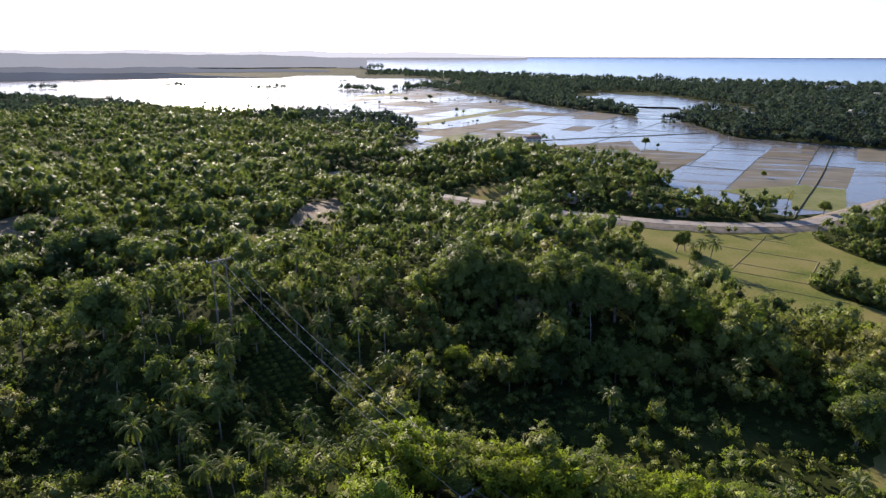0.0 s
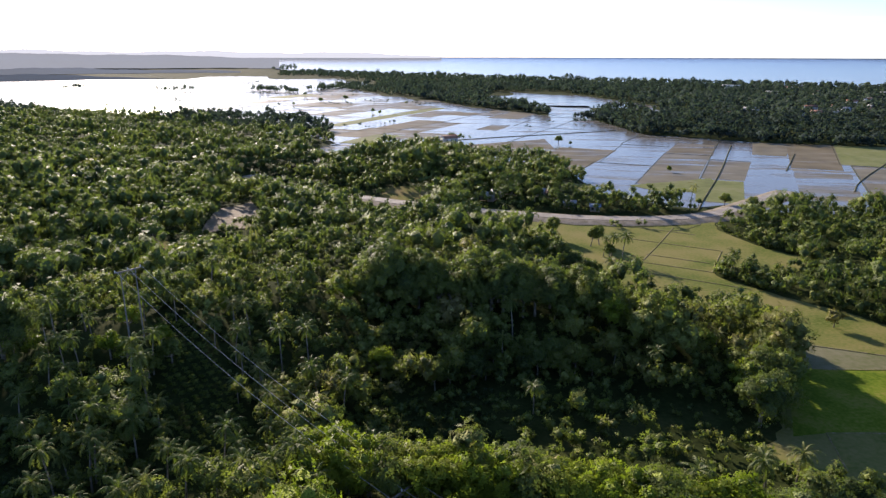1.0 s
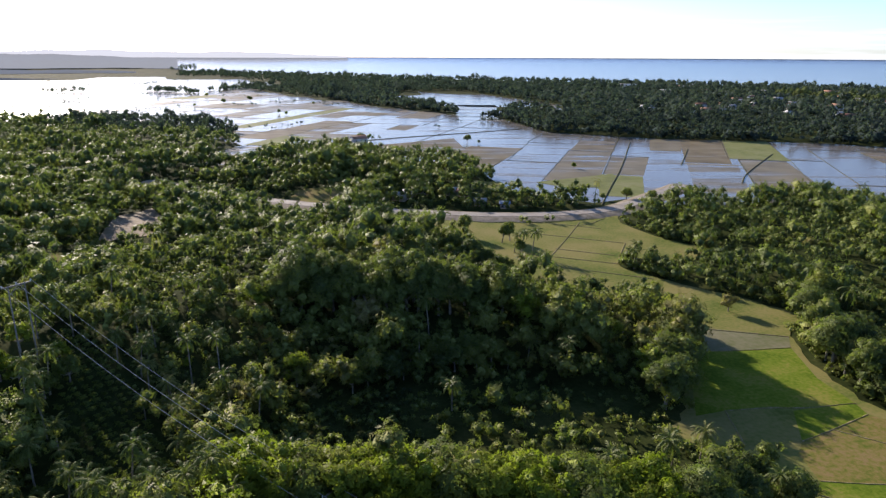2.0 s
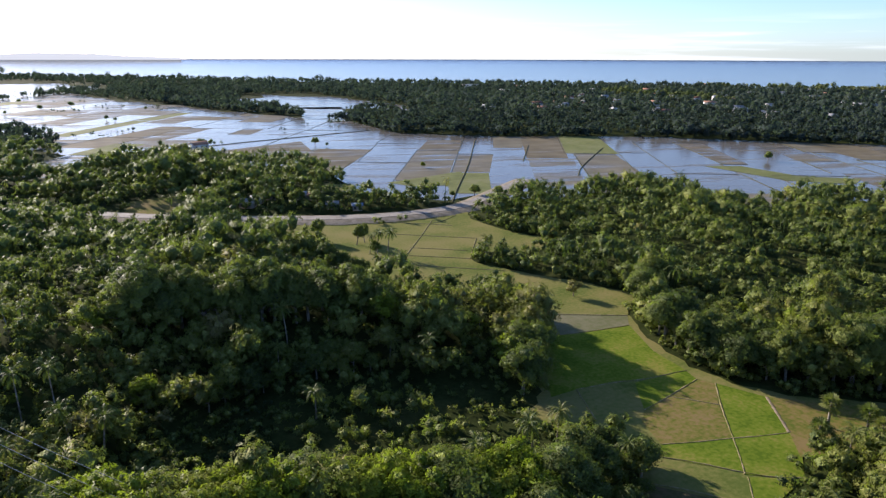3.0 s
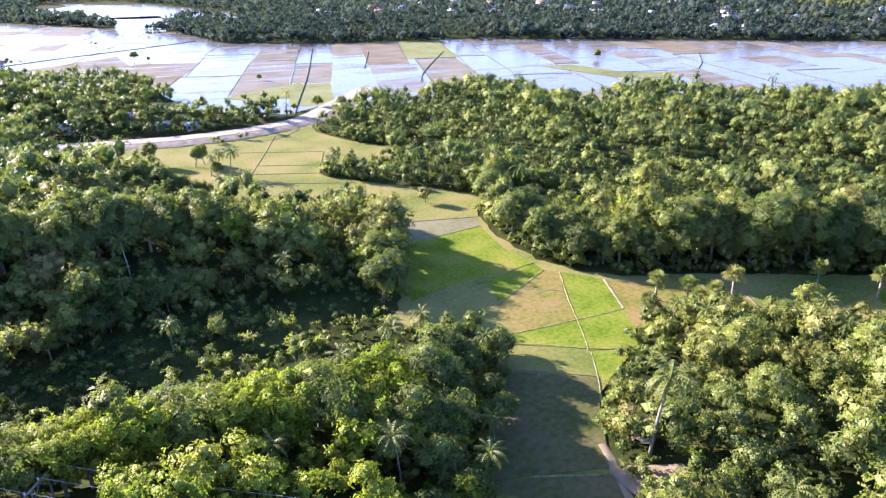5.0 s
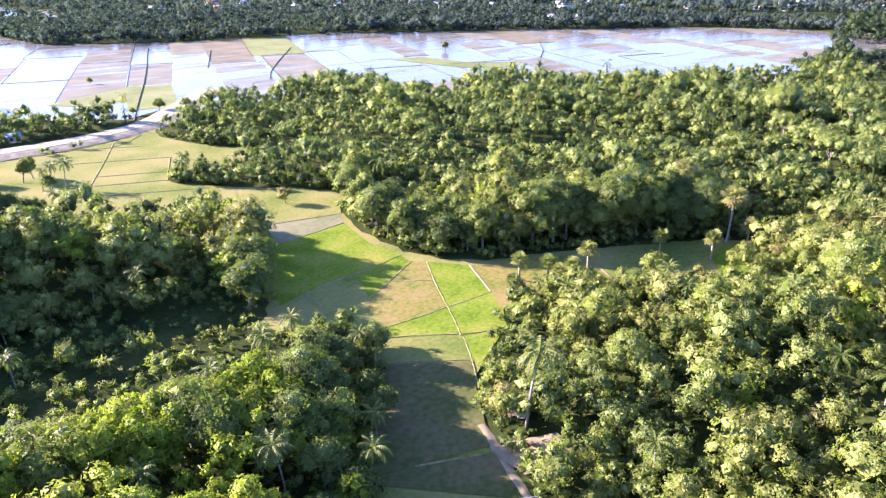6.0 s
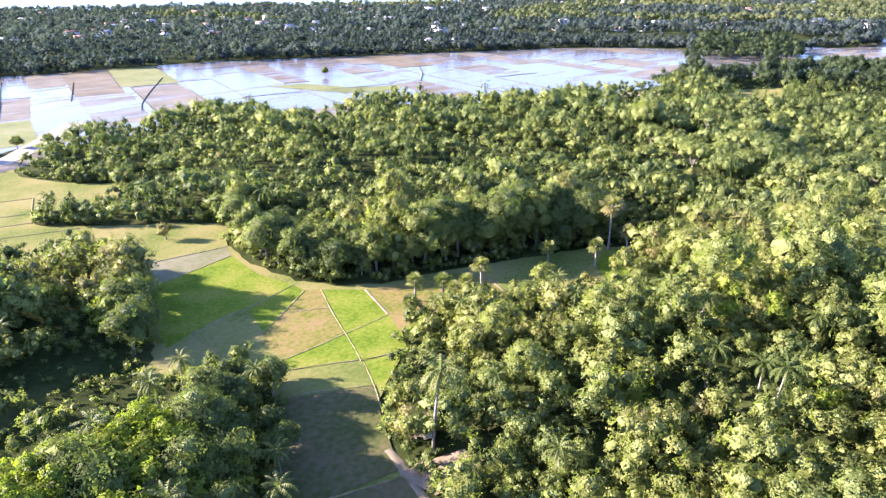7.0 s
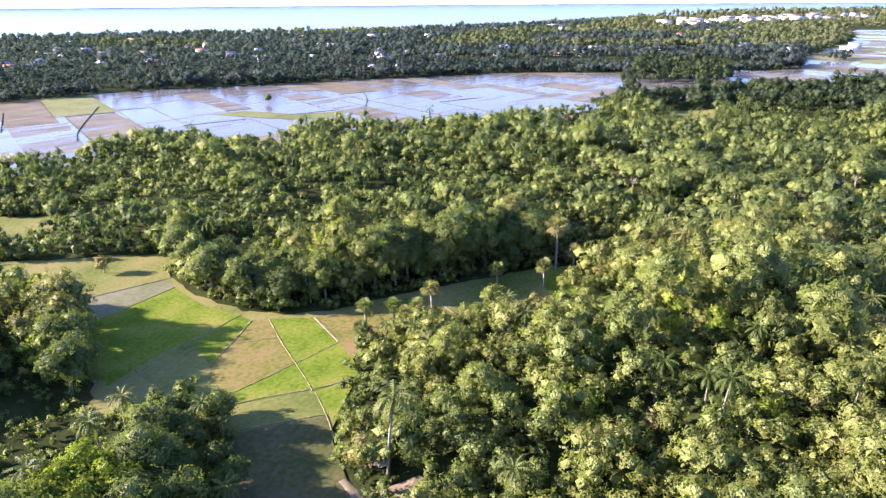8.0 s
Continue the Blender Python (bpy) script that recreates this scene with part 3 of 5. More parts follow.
# thin dark ditches and banks across the far field
DITCHES = ["130.3,276.1 159.7,251.7",
           "126.2,252.3 145.5,236.4",
           "111.5,248.6 141.1,225.2",
           "107.0,236.7 127.0,219.3 143.8,205.4",
           "158.8,292.4 140.1,268.0 120.2,243.4",
           "159.7,251.7 149.7,238.5 140.0,225.1",
           "153.4,286.6 161.5,287.2 175.0,296.2",
           "130,303 141.8,296.2 162.3,277.8",
           "127.4,161.7 138.7,155.0 151.3,147.4"]
for text in DITCHES:
    bv, bf = ribbon(smooth_line(spots(text), 2.0, 1), 0.32, -0.05, 0.15, 0.03)
    part("bank", mesh_of("bank", bv, bf, BANK, smooth=True), valley)

# trodden earth paths along the edges
PATHS = ["86,52 83.5,48.2 78.7,42.1 74.6,35.8 70,28", "142.2,90.6 135.9,82.6 132.1,77.8", "162.7,62.7 158,57 153.5,51.7"]
for text in PATHS:
    bv, bf = ribbon(smooth_line(spots(text), 1.2, 2), 1.0 if text.startswith("86") else 0.55, -0.05, 0.13, 0.04)
    bv[:, :2] += np.random.normal(0, 0.08, (len(bv), 2))
    part("path", mesh_of("path", bv, bf, DIRT, smooth=True), valley, "trodden pale earth path")

# ---- road ----
rl = smooth_line(ROAD, 6.0)
road = new("road")
tagged(road, "pale concrete road on a low embankment", "road", kind="structure")
v, f = ribbon(rl, 10.5, -0.3, 1.1, 0.0)
part("embankment", mesh_of("embankment", v, f, SHOULDER, smooth=False), road, "pale earth and gravel embankment")
seg = resample(rl, 6.0)
for i in range(len(seg) - 1):
    a, b = seg[i], seg[i + 1]
    d = (b - a) / np.linalg.norm(b - a)
    n = np.array([-d[1], d[0]])
    for side in (-1, 1):
        q = [a + d * 0.03 + n * side * 0.05, b - d * 0.03 + n * side * 0.05, b - d * 0.03 + n * side * 4.0, a + d * 0.03 + n * side * 4.0]
        me = bpy.data.meshes.new("slab")
        vv = [(*p, 1.14) for p in q] + [(*p, 1.26) for p in q]
        me.from_pydata(vv, [], [(4, 5, 6, 7), (0, 1, 5, 4), (1, 2, 6, 5), (2, 3, 7, 6), (3, 0, 4, 7)])
        me.materials.append(CONCRETE)
        part("slab", me, road)

# ---- flooded paddies on the plain ----
rng = np.random.RandomState(4)

# strips run along one direction, cut across at uneven steps
U = np.array([0.56, 0.83])
W = np.array([0.83, -0.56])
paddies = new("paddies")
tagged(paddies, "patchwork of flooded, muddy and green rice paddies", "rice paddies", kind="structure")
bank_v, bank_f, bank_n = [], [], 0
w = -900.0
cells = []
while w < 2300:
    wide = rng.uniform(20, 52)
    u = -300.0 + rng.uniform(-40, 0)
    while u < 1900:
        long = rng.uniform(50, 190)
        cells.append((u, u + long, w, w + wide))
        u += long
    w += wide
cells = np.array(cells)
cx = ((cells[:, 0] + cells[:, 1]) / 2)[:, None] * U + ((cells[:, 2] + cells[:, 3]) / 2)[:, None] * W
sd = outside_by(cx[:, 0], cx[:, 1], PLAIN)
for (u0, u1, w0, w1), c, s in zip(cells, cx, sd):
    if s > 8 or np.hypot(*c) > 2100:
        continue
    skew = rng.uniform(-4, 4, 4)
    q = [u0 * U + (w0 + skew[0]) * W, u1 * U + (w0 + skew[1]) * W, u1 * U + (w1 + skew[2]) * W, u0 * U + (w1 + skew[3]) * W]
    kind = rng.choice(["water", "shallow", "mud", "green"], p=[0.22, 0.34, 0.26, 0.18] if c[1] < -70 and c[0] > 700 else [0.52, 0.30, 0.15, 0.03] if c[0] > 560 else [0.58, 0.27, 0.12, 0.03])
    if kind != "water":
        mat = {"shallow": SHALLOW, "mud": WETMUD, "green": PADDY}[kind]
        me = bpy.data.meshes.new("paddy")
        zz = rng.uniform(0.03, 0.09)
        mid = sum(q) / 4
        me.from_pydata([(*(mid + (p - mid) * 0.97), zz) for p in q], [], [(3, 2, 1, 0)])
        me.materials.append(mat)
        part("paddy", me, paddies)
    if rng.rand() < 0.4:
        for a, b in ((q[0], q[1]), (q[1], q[2])):
            v, f = ribbon(resample(np.array([a, b]), 15), rng.uniform(0.25, 0.5), -0.05, 0.22)
            bank_v.append(v)
            bank_f.append(f + bank_n)
            bank_n += len(v)
LONG_DIKES = ["74,694 158,735 255,760 340,788", "399,635 300,487 240,404 213,365", "425,572 357,487", "480,520 378,435 349,403", "660,340 604,305 561,286", "30,700 74,694"]
for text in LONG_DIKES:
    v, f = ribbon(smooth_line(plan(text), 5), 0.6, -0.05, 0.45, 0.08)
    bank_v.append(v)
    bank_f.append(f + bank_n)
    bank_n += len(v)
part("bank", mesh_of("bank", np.concatenate(bank_v), np.concatenate(bank_f), DIKE), paddies, "low earth banks between the paddies")
for text, mat in (("206,448 279,465 268,441 241,417 217,424", PADDY), ("476,390 503,375 501,319 532,289 505,278 474,311", PADDY), ("108,671 228,717 208,606 178,566 118,624", WETMUD)):
    me = bpy.data.meshes.new("paddy")
    me.from_pydata([(*p, 0.12) for p in plan(text)], [], [tuple(range(len(plan(text))))[::-1]])
    me.materials.append(mat)
    part("paddy", me, paddies)

for i, poly in enumerate(CLEARINGS):
    cz = land(poly[:, 0], poly[:, 1])
    bm = bmesh.new()
    bm.faces.new([bm.verts.new((*p, 0)) for p in poly])
    bm.normal_update()
    bmesh.ops.triangulate(bm, faces=bm.faces[:])
    bmesh.ops.subdivide_edges(bm, edges=bm.edges[:], cuts=5, use_grid_fill=True)
    pts = np.array([v.co[:2] for v in bm.verts])
    for vtx, z in zip(bm.verts, land(pts[:, 0], pts[:, 1])):
        vtx.co.z = max(z, 0) + 0.25
    me = bpy.data.meshes.new("clearing")
    bm.to_mesh(me)
    bm.free()
    me.materials.append([DRY, DIRT, DIRT, CONCRETE, GRASS, GRASS, DIRT, DIRT, DRY, DIRT, DIRT, DIRT, GRASS][i])
    tagged(new("clearing", me), "open patch of dry grass and bare earth in the woods", "clearing", kind="structure")


# ---- plants ----
def crown_points(rs, radius, height, lobes, n, foot=0.0):
    """Lobes (x, y, z, radius) that make up a crown, and places and directions of n leaves on them."""
    cs = []
    for k in range(lobes):
        a = k * 2.39996 + rs.uniform(-0.5, 0.5)
        d = radius * 0.70 * math.sqrt((k + 0.3) / lobes) * rs.uniform(0.85, 1.12)
        top = 1 - 0.62 * (d / radius) ** 2
        zz = foot + (height - foot) * (0.10 + 0.70 * top * rs.uniform(0.35, 1.0))
        cs.append((d * math.cos(a), d * math.sin(a), zz, radius * rs.uniform(0.24, 0.46)))
    cs = np.array(cs)
    pick = rs.choice(lobes, n, p=cs[:, 3] ** 2 / (cs[:, 3] ** 2).sum())
    d = rs.normal(size=(n, 3))
    d[:, 2] = d[:, 2] * 0.9 + 0.35
    d /= np.linalg.norm(d, axis=1)[:, None]
    r = cs[pick, 3] * (0.62 + 0.62 * rs.rand(n) ** 0.8)
    p = cs[pick, :3] + d * r[:, None] * np.array([1, 1, 0.92])
    return p, d, cs


def frames_of(d, rs, wild):
    n = d + rs.normal(size=d.shape) * wild
    n /= np.linalg.norm(n, axis=1)[:, None]
    t = np.cross(n, rs.normal(size=d.shape))
    t /= np.linalg.norm(t, axis=1)[:, None] + 1e-9
    return n, t, np.cross(n, t)


def leaf_tris(p, d, size, rs, wild=0.5):
    n, t, b = frames_of(d, rs, wild)
    s = (size * rs.uniform(0.6, 1.4, len(p)))[:, None]
    v = np.stack([p - t * s * 0.75, p + t * s * 0.35 - b * s * 0.7, p + t * s * 0.55 + b * s * 0.65], 1).reshape(-1, 3)
    return v, np.arange(len(v)).reshape(-1, 3)


def lump(cs, rs, k=0.95, seg=9, rings=6, rough=0.16):
    """Leafy body of each lobe, an uneven ball."""
    vs, fs, n0 = [], [], 0
    for c in cs:
        th = np.linspace(0.0, math.pi * 0.86, rings)
        ph = np.arange(seg) * 2 * math.pi / seg
        T, P = np.meshgrid(th, ph, indexing="ij")
        P = P + (np.arange(rings) % 2)[:, None] * math.pi / seg
        r = c[3] * k * rs.uniform(1 - rough * 1.4, 1 + rough, T.shape)
        r[0] = r[0].mean()
        v = np.stack([c[0] + r * np.sin(T) * np.cos(P), c[1] + r * np.sin(T) * np.sin(P), c[2] + r * np.cos(T) * 0.95], -1).reshape(-1, 3)
        vs.append(v)
        for i in range(rings - 1):
            for j in range(seg):
                a, b = i * seg + j, i * seg + (j + 1) % seg
                if i:
                    fs.append((n0 + a, n0 + a + seg, n0 + b))
                fs.append((n0 + b, n0 + a + seg, n0 + b + seg))
        n0 += len(v)
    return np.concatenate(vs), np.array(fs)


def tube(points, radii, seg=6):
    points = np.asarray(points, float)
    n = len(points)
    d = np.gradient(points, axis=0)
    d /= np.linalg.norm(d, axis=1)[:, None]
    side = np.cross(d, [0.31, 0.95, 0.05])
    side /= np.linalg.norm(side, axis=1)[:, None]
    up = np.cross(d, side)
    a = np.arange(seg) * 2 * math.pi / seg
    v = (points[:, None] + np.asarray(radii)[:, None, None] * (np.cos(a)[None, :, None] * side[:, None] + np.sin(a)[None, :, None] * up[:, None])).reshape(-1, 3)
    i = (np.arange(n - 1)[:, None] * seg + np.arange(seg)[None])
    j = (np.arange(n - 1)[:, None] * seg + (np.arange(seg) + 1)[None] % seg)
    f = np.stack([i, j, j + seg, i + seg], -1).reshape(-1, 4)
    return v, f


def merge(*vf):
    vs, fs, n0 = [], [], 0
    for v, f in vf:
        vs.append(v)
        fs.append(f + n0)
        n0 += len(v)
    return np.concatenate(vs), np.concatenate(fs)


def rounded(v, leaf_v, leaf_d, cs, height):
    """For each corner a direction out of its lobe and out of the whole crown; leaves first, then the lobes' bodies."""
    mid = np.array([0, 0, height * 0.42])
    out = v - mid
    out[:, 2] *= 0.8
    out /= np.linalg.norm(out, axis=1)[:, None] + 1e-9
    lobe = np.empty_like(v)
    lobe[:len(leaf_v)] = np.repeat(leaf_d, 3, axis=0)
    body = v[len(leaf_v):]
    owner = np.repeat(np.arange(len(cs)), len(body) // len(cs))
    lobe[len(leaf_v):] = body - cs[owner, :3]
    lobe /= np.linalg.norm(lobe, axis=1)[:, None] + 1e-9
    flat = np.zeros_like(v)
    tri = leaf_v.reshape(-1, 3, 3)
    fn = np.cross(tri[:, 1] - tri[:, 0], tri[:, 2] - tri[:, 0])
    fn /= np.linalg.norm(fn, axis=1)[:, None] + 1e-9
    fn *= np.sign((fn * leaf_d).sum(1))[:, None]
    flat[:len(leaf_v)] = np.repeat(fn, 3, axis=0)
    n = 0.36 * lobe + 0.46 * out + 0.42 * flat
    return n / (np.linalg.norm(n, axis=1)[:, None] + 1e-9)


def broadleaf(seed, radius, height, cards, size, tint, lobes=14, bare=0.12, leaf=None):
    """A tree as a pattern for copies: trunk with limbs, leafy crown of many lobes."""
    rs = np.random.RandomState(seed)
    foot = height * bare
    p, d, cs = crown_points(rs, radius, height, lobes, cards, foot)
    limbs = [tube([(0, 0, -0.8), (0.1, 0.05, height * 0.3), (0.15, -0.1, height * 0.7)], [radius * 0.075, radius * 0.055, radius * 0.02], 7)]
    for c in cs[-6:]:
        limbs.append(tube([(0.1, 0.05, height * 0.28), (c[0] * 0.5, c[1] * 0.5, c[2] * 0.75), (c[0] * 0.92, c[1] * 0.92, c[2])], [radius * 0.04, radius * 0.028, radius * 0.01], 5))
    tv, tf = merge(*limbs)
    cv, cf = leaf_tris(p, d, size, rs, 0.42)
    hv, hf = lump(cs, rs, 0.68, 7, 4, 0.26)
    v, f = merge((cv, cf), (hv, hf))
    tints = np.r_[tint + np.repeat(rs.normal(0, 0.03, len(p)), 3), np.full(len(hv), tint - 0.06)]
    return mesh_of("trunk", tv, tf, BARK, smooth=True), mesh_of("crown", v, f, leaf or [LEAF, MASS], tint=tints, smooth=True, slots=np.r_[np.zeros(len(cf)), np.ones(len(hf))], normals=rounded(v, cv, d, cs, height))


def palm_arrays(seed, height, frond, fronds, leaflets, tint, droop=1.45):
    rs = np.random.RandomState(seed)
    lean = rs.uniform(-0.12, 0.12, 2) * height
    h = np.linspace(0, 1, 6)
    line = np.c_[lean[0] * h ** 2, lean[1] * h ** 2, -0.8 + (height + 0.8) * h]
    trunk = tube(line, np.interp(h, [0, 0.1, 1], [0.26, 0.18, 0.11]), 6)
    top = line[-1]
    vs, fs, n0 = [], [], 0
    for k in range(fronds):
        a = k * 2.39996 + rs.uniform(-0.2, 0.2)
        el = radians(75 - 105 * (k + 0.5) / fronds) + rs.uniform(-0.1, 0.1)
        L = frond * rs.uniform(0.85, 1.1)
        s = np.linspace(0.0, 1, leaflets + 1)
        ang = el - droop * 1.05 * s ** 1.3
        dr = np.cumsum(np.r_[0, np.cos(ang[1:])]) * L / leaflets
        dz = np.cumsum(np.r_[0, np.sin(ang[1:])]) * L / leaflets
        ca, sa_ = math.cos(a), math.sin(a)
        mid = np.c_[top[0] + dr * ca, top[1] + dr * sa_, top[2] + dz]
        side = np.array([-sa_, ca, 0.0])
        wid = L * 0.16 * np.sin(np.pi * np.clip(s * 0.9 + 0.12, 0, 1)) + 0.02
        for i in range(leaflets):
            for q in (-1, 1):
                tip = mid[i] * 0.35 + mid[i + 1] * 0.65 + side * q * wid[i] + np.array([0, 0, -wid[i] * rs.uniform(0.35, 0.8)]) + (mid[i + 1] - mid[i]) * rs.uniform(0.4, 0.9)
                vs += [mid[i], mid[i + 1], tip]
                fs.append((n0, n0 + 1, n0 + 2))
                n0 += 3
    return trunk, (np.array(vs), np.array(fs))


def fan_palm_arrays(seed, height, leafs, size):
    rs = np.random.RandomState(seed)
    h = np.linspace(0, 1, 5)
    line = np.c_[0.3 * h, -0.2 * h ** 2, -0.5 + (height + 0.5) * h]
    trunk = tube(line, np.interp(h, [0, 0.1, 1], [0.44, 0.32, 0.27]), 7)
    top = line[-1]
    vs, fs, n0 = [], [], 0
    for k in range(leafs):
        a, el = k * 2.39996, radians(78 - 108 * (k + 0.5) / leafs) + rs.uniform(-0.2, 0.2)
        out = np.array([math.cos(a) * math.cos(el), math.sin(a) * math.cos(el), math.sin(el)])
        side = np.array([-math.sin(a), math.cos(a), 0])
        nrm = np.cross(out, side)
        hub = top + out * size * 0.75 * rs.uniform(0.8, 1.2)
        blades = 9
        vs += [top, hub + side * 0.05, hub - side * 0.05]
        fs.append((n0, n0 + 1, n0 + 2))
        n0 += 3
        for j in range(blades):
            b0 = radians(-115 + 230 * j / blades)
            b1 = radians(-115 + 230 * (j + 0.75) / blades)
            bm_ = (b0 + b1) / 2
            e = lambda t, r: hub + (out * math.cos(t) + side * math.sin(t)) * r - nrm * 0.10 * r * abs(math.sin(t)) + np.array([0, 0, -0.3 * r])
            vs += [hub, e(b0, size * 0.7), e(bm_, size * rs.uniform(0.95, 1.15)), e(b1, size * 0.7)]
            fs += [(n0, n0 + 1, n0 + 2), (n0, n0 + 2, n0 + 3)]
            n0 += 4
    return trunk, (np.array(vs), np.array(fs))


# patterns: shape, then the shade of green
TREES = []
for seed, (r, h, cards, size, tint, lobes) in enumerate([
        (4.6, 11.5, 1500, 0.72, -0.06, 13), (3.8, 10.0, 1250, 0.64, 0.06, 11), (5.4, 12.5, 1700, 0.76, -0.14, 15), (3.4, 9.0, 1100, 0.60, 0.14, 10),
        (4.2, 13.0, 1400, 0.66, 0.0, 13), (2.8, 6.5, 800, 0.54, -0.03, 8), (4.8, 10.5, 1500, 0.72, -0.18, 13), (3.9, 11.0, 1350, 0.60, 0.02, 12), (3.6, 8.5, 1200, 0.50, 0.48, 11)]):
    TREES.append((r, h, broadleaf(seed + 11, r, h, int(cards * 1.15), size * 0.88, tint + 0.10 - (0.12 if seed == 1 else 0), lobes + 5, leaf=[YOUNG, YOUNG_MASS] if seed in (1, 3) else None)))
PALMS = []
for seed, (h, fr) in enumerate([(9.5, 3.1), (7.5, 2.9), (11.0, 3.3), (6.0, 2.7)]):
    t, c = palm_arrays(seed + 40, h, fr * 1.1, 22, 9, 0.0)
    PALMS.append((h, mesh_of("trunk", *t, BARK, smooth=True), mesh_of("fronds", *c, PALM, tint=0.02 * seed)))
FANS = []
for seed, (h, size) in enumerate([(13.0, 1.9), (7.2, 1.5), (6.0, 1.4)]):
    t, c = fan_palm_arrays(seed + 60, h, 19, size * 1.15)
    FANS.append((h, mesh_of("trunk", *t, BARK, smooth=True), mesh_of("fronds", *c, PALM, tint=0.2)))


def plant(kind, x, y, z, scale, turn, meshes, label, category, group=""):
    ob = empty(kind, pose(x, y, z, 0, 0, turn))
    ob.scale = (scale, scale, scale)
    names = ("trunk", "fronds") if "palm" in kind else ("trunk", "crown")
    for nm, me in zip(names, meshes):
        part(nm, me, ob)
    return tagged(ob, label, category, group)


# where woods stand
rs = np.random.RandomState(21)


def scatter(x0, x1, y0, y1, gap, jit=0.42):
    X, Y = np.meshgrid(np.arange(x0, x1, gap), np.arange(y0, y1, gap * 0.9))
    X = X + (np.arange(X.shape[0]) % 2)[:, None] * gap / 2
    X = (X + rs.uniform(-jit, jit, X.shape) * gap).ravel()
    Y = (Y + rs.uniform(-jit, jit, Y.shape) * gap).ravel()
    return X, Y


WIRE_LINE = np.array([(8.2, 91.0), (-46.4, 152.4)])


def wooded(X, Y, margin=2.0):
    ok = outside_by(X, Y, VALLEY) > margin
    ok &= (outside_by(X, Y, PLAIN) > margin)
    ok &= outside_by(X, Y, POND) > margin
    for isle in TREE_ISLES:
        ok |= inside(X, Y, isle)
    for water in CHANNELS:
        ok &= outside_by(X, Y, water) > margin
    ok &= edge_distance(X, Y, ROAD, False) > 12
    if margin > 0:
        ok &= ~inside(X, Y, HOLLOW) & ~inside(X, Y, DELL) & ~inside(X, Y, GLOOM)
    ok &= ~inside(X, Y, CROP)
    for c in CLEARINGS:
        ok &= ~inside(X, Y, c)
    ok &= ~inside(X, Y, sea_outline)
    ok &= (edge_distance(X, Y, WIRE_LINE[:1].repeat(2, 0) , False) > 9) & (edge_distance(X, Y, WIRE_LINE[1:].repeat(2, 0), False) > 9)
    ok &= edge_distance(X, Y, spots("8.2,91 5.5,62"), False) > 5.5
    return ok


def edge_size(X, Y):
    """Low trees along the southern rim of the paddies."""
    d = outside_by(X, Y, VALLEY)
    near = (X > 98) & (X < 168) & (Y > 20) & (Y < 76)
    return np.where(near, 0.58 + 0.42 * step((d - 4) / 14), 1.0)


PALM_ZONES = [plan("-150,112 10,104 16,150 -20,190 -150,170"), plan("158,-25 190,-58 300,-70 300,20 220,10"), plan("20,270 70,270 90,320 20,330"), plan("250,120 320,150 310,200 260,200")]
X, Y = scatter(-290, 290, -110, 290, 5.4)
dist = np.hypot(X, Y)
az = np.degrees(np.arctan2(-X, Y))
keep = wooded(X, Y, 1.2) & (dist > 48) & (dist < 215) & (az < 48) & (az > -118)
X, Y, dist, az = X[keep], Y[keep], dist[keep], az[keep]
Z = land(X, Y)
in_palm = np.zeros(len(X), bool)
for zone in PALM_ZONES:
    in_palm |= inside(X, Y, zone)
is_palm = np.where(in_palm, rs.rand(len(X)) < 0.5, rs.rand(len(X)) < 0.07)
order = np.argsort(dist)
big = [i for i in order if not is_palm[i]][:75]
plm = [i for i in order if is_palm[i]][:220]
single = set(big) | set(plm)
SHADES = ["dense mid-green leafy tree on a wooded slope", "light green leafy tree with a rounded crown", "tall dark green tree with a broad crown", "bright yellow-green tree in full leaf",
          "tall slender green tree with open crown", "small bushy green tree at the wood's edge", "dark green spreading tree in the woods", "pale yellowish tree with a feathery crown"]
low = edge_size(X, Y)
for i in big:
    bright = math.exp(-((X[i] - 40) / 60) ** 2 - ((Y[i] - 60) / 32) ** 2) * (X[i] < 66)
    edge = 84 < X[i] < 134 and 12 < Y[i] < 62
    k = rs.choice([7, 0, 4, 4, 5, 0]) if edge else rs.choice([3, 1, 1, 0, 3]) if rs.rand() < bright * 1.1 else (rs.choice([0, 4, 7, 0, 5, 7, 4, 7, 2, 0]) if X[i] > 75 and Y[i] < 45 else rs.choice([0, 2, 4, 5, 6, 7, 0, 1]))
    plant("broadleaf_tree", X[i], Y[i], Z[i], (0.55 + 0.62 * rs.rand() ** 1.6) * low[i], rs.uniform(0, 360), TREES[k][2], SHADES[k], "tree", "woodland trees")
for i in plm:
    k = rs.randint(len(PALMS))
    plant("coconut_palm", X[i], Y[i], Z[i], rs.uniform(0.85, 1.15), rs.uniform(0, 360), PALMS[k][1:], "coconut palm with arching green fronds", "palm tree", "coconut palms")


# the rest of the woods in one mesh for each stretch
def pattern(seed, radius, height, n, size, lobes, seg=6, rings=4, core=0.82):
    """Leaves and leafy mass of one tree, as (corners, triangles, number of leaf triangles)."""
    r_ = np.random.RandomState(seed)
    p, d, cs = crown_points(r_, radius, height, lobes, n, height * 0.12)
    cs[:, 3] *= 1.12 if lobes < 6 else 1.0
    leaf = leaf_tris(p, d, size, r_, 0.45)
    v, f = merge(leaf, lump(cs, r_, core, seg, rings, 0.24))
    return v, f, len(leaf[1]), rounded(v, leaf[0], d, cs, height)


def palm_pattern(seed, height, frond, fronds, leaflets):
    t, c = palm_arrays(seed, height, frond, fronds, leaflets, 0.0)
    tf = np.concatenate([t[1][:, [0, 1, 2]], t[1][:, [0, 2, 3]]])
    return (*merge((t[0], tf), c), 10 ** 6, None)


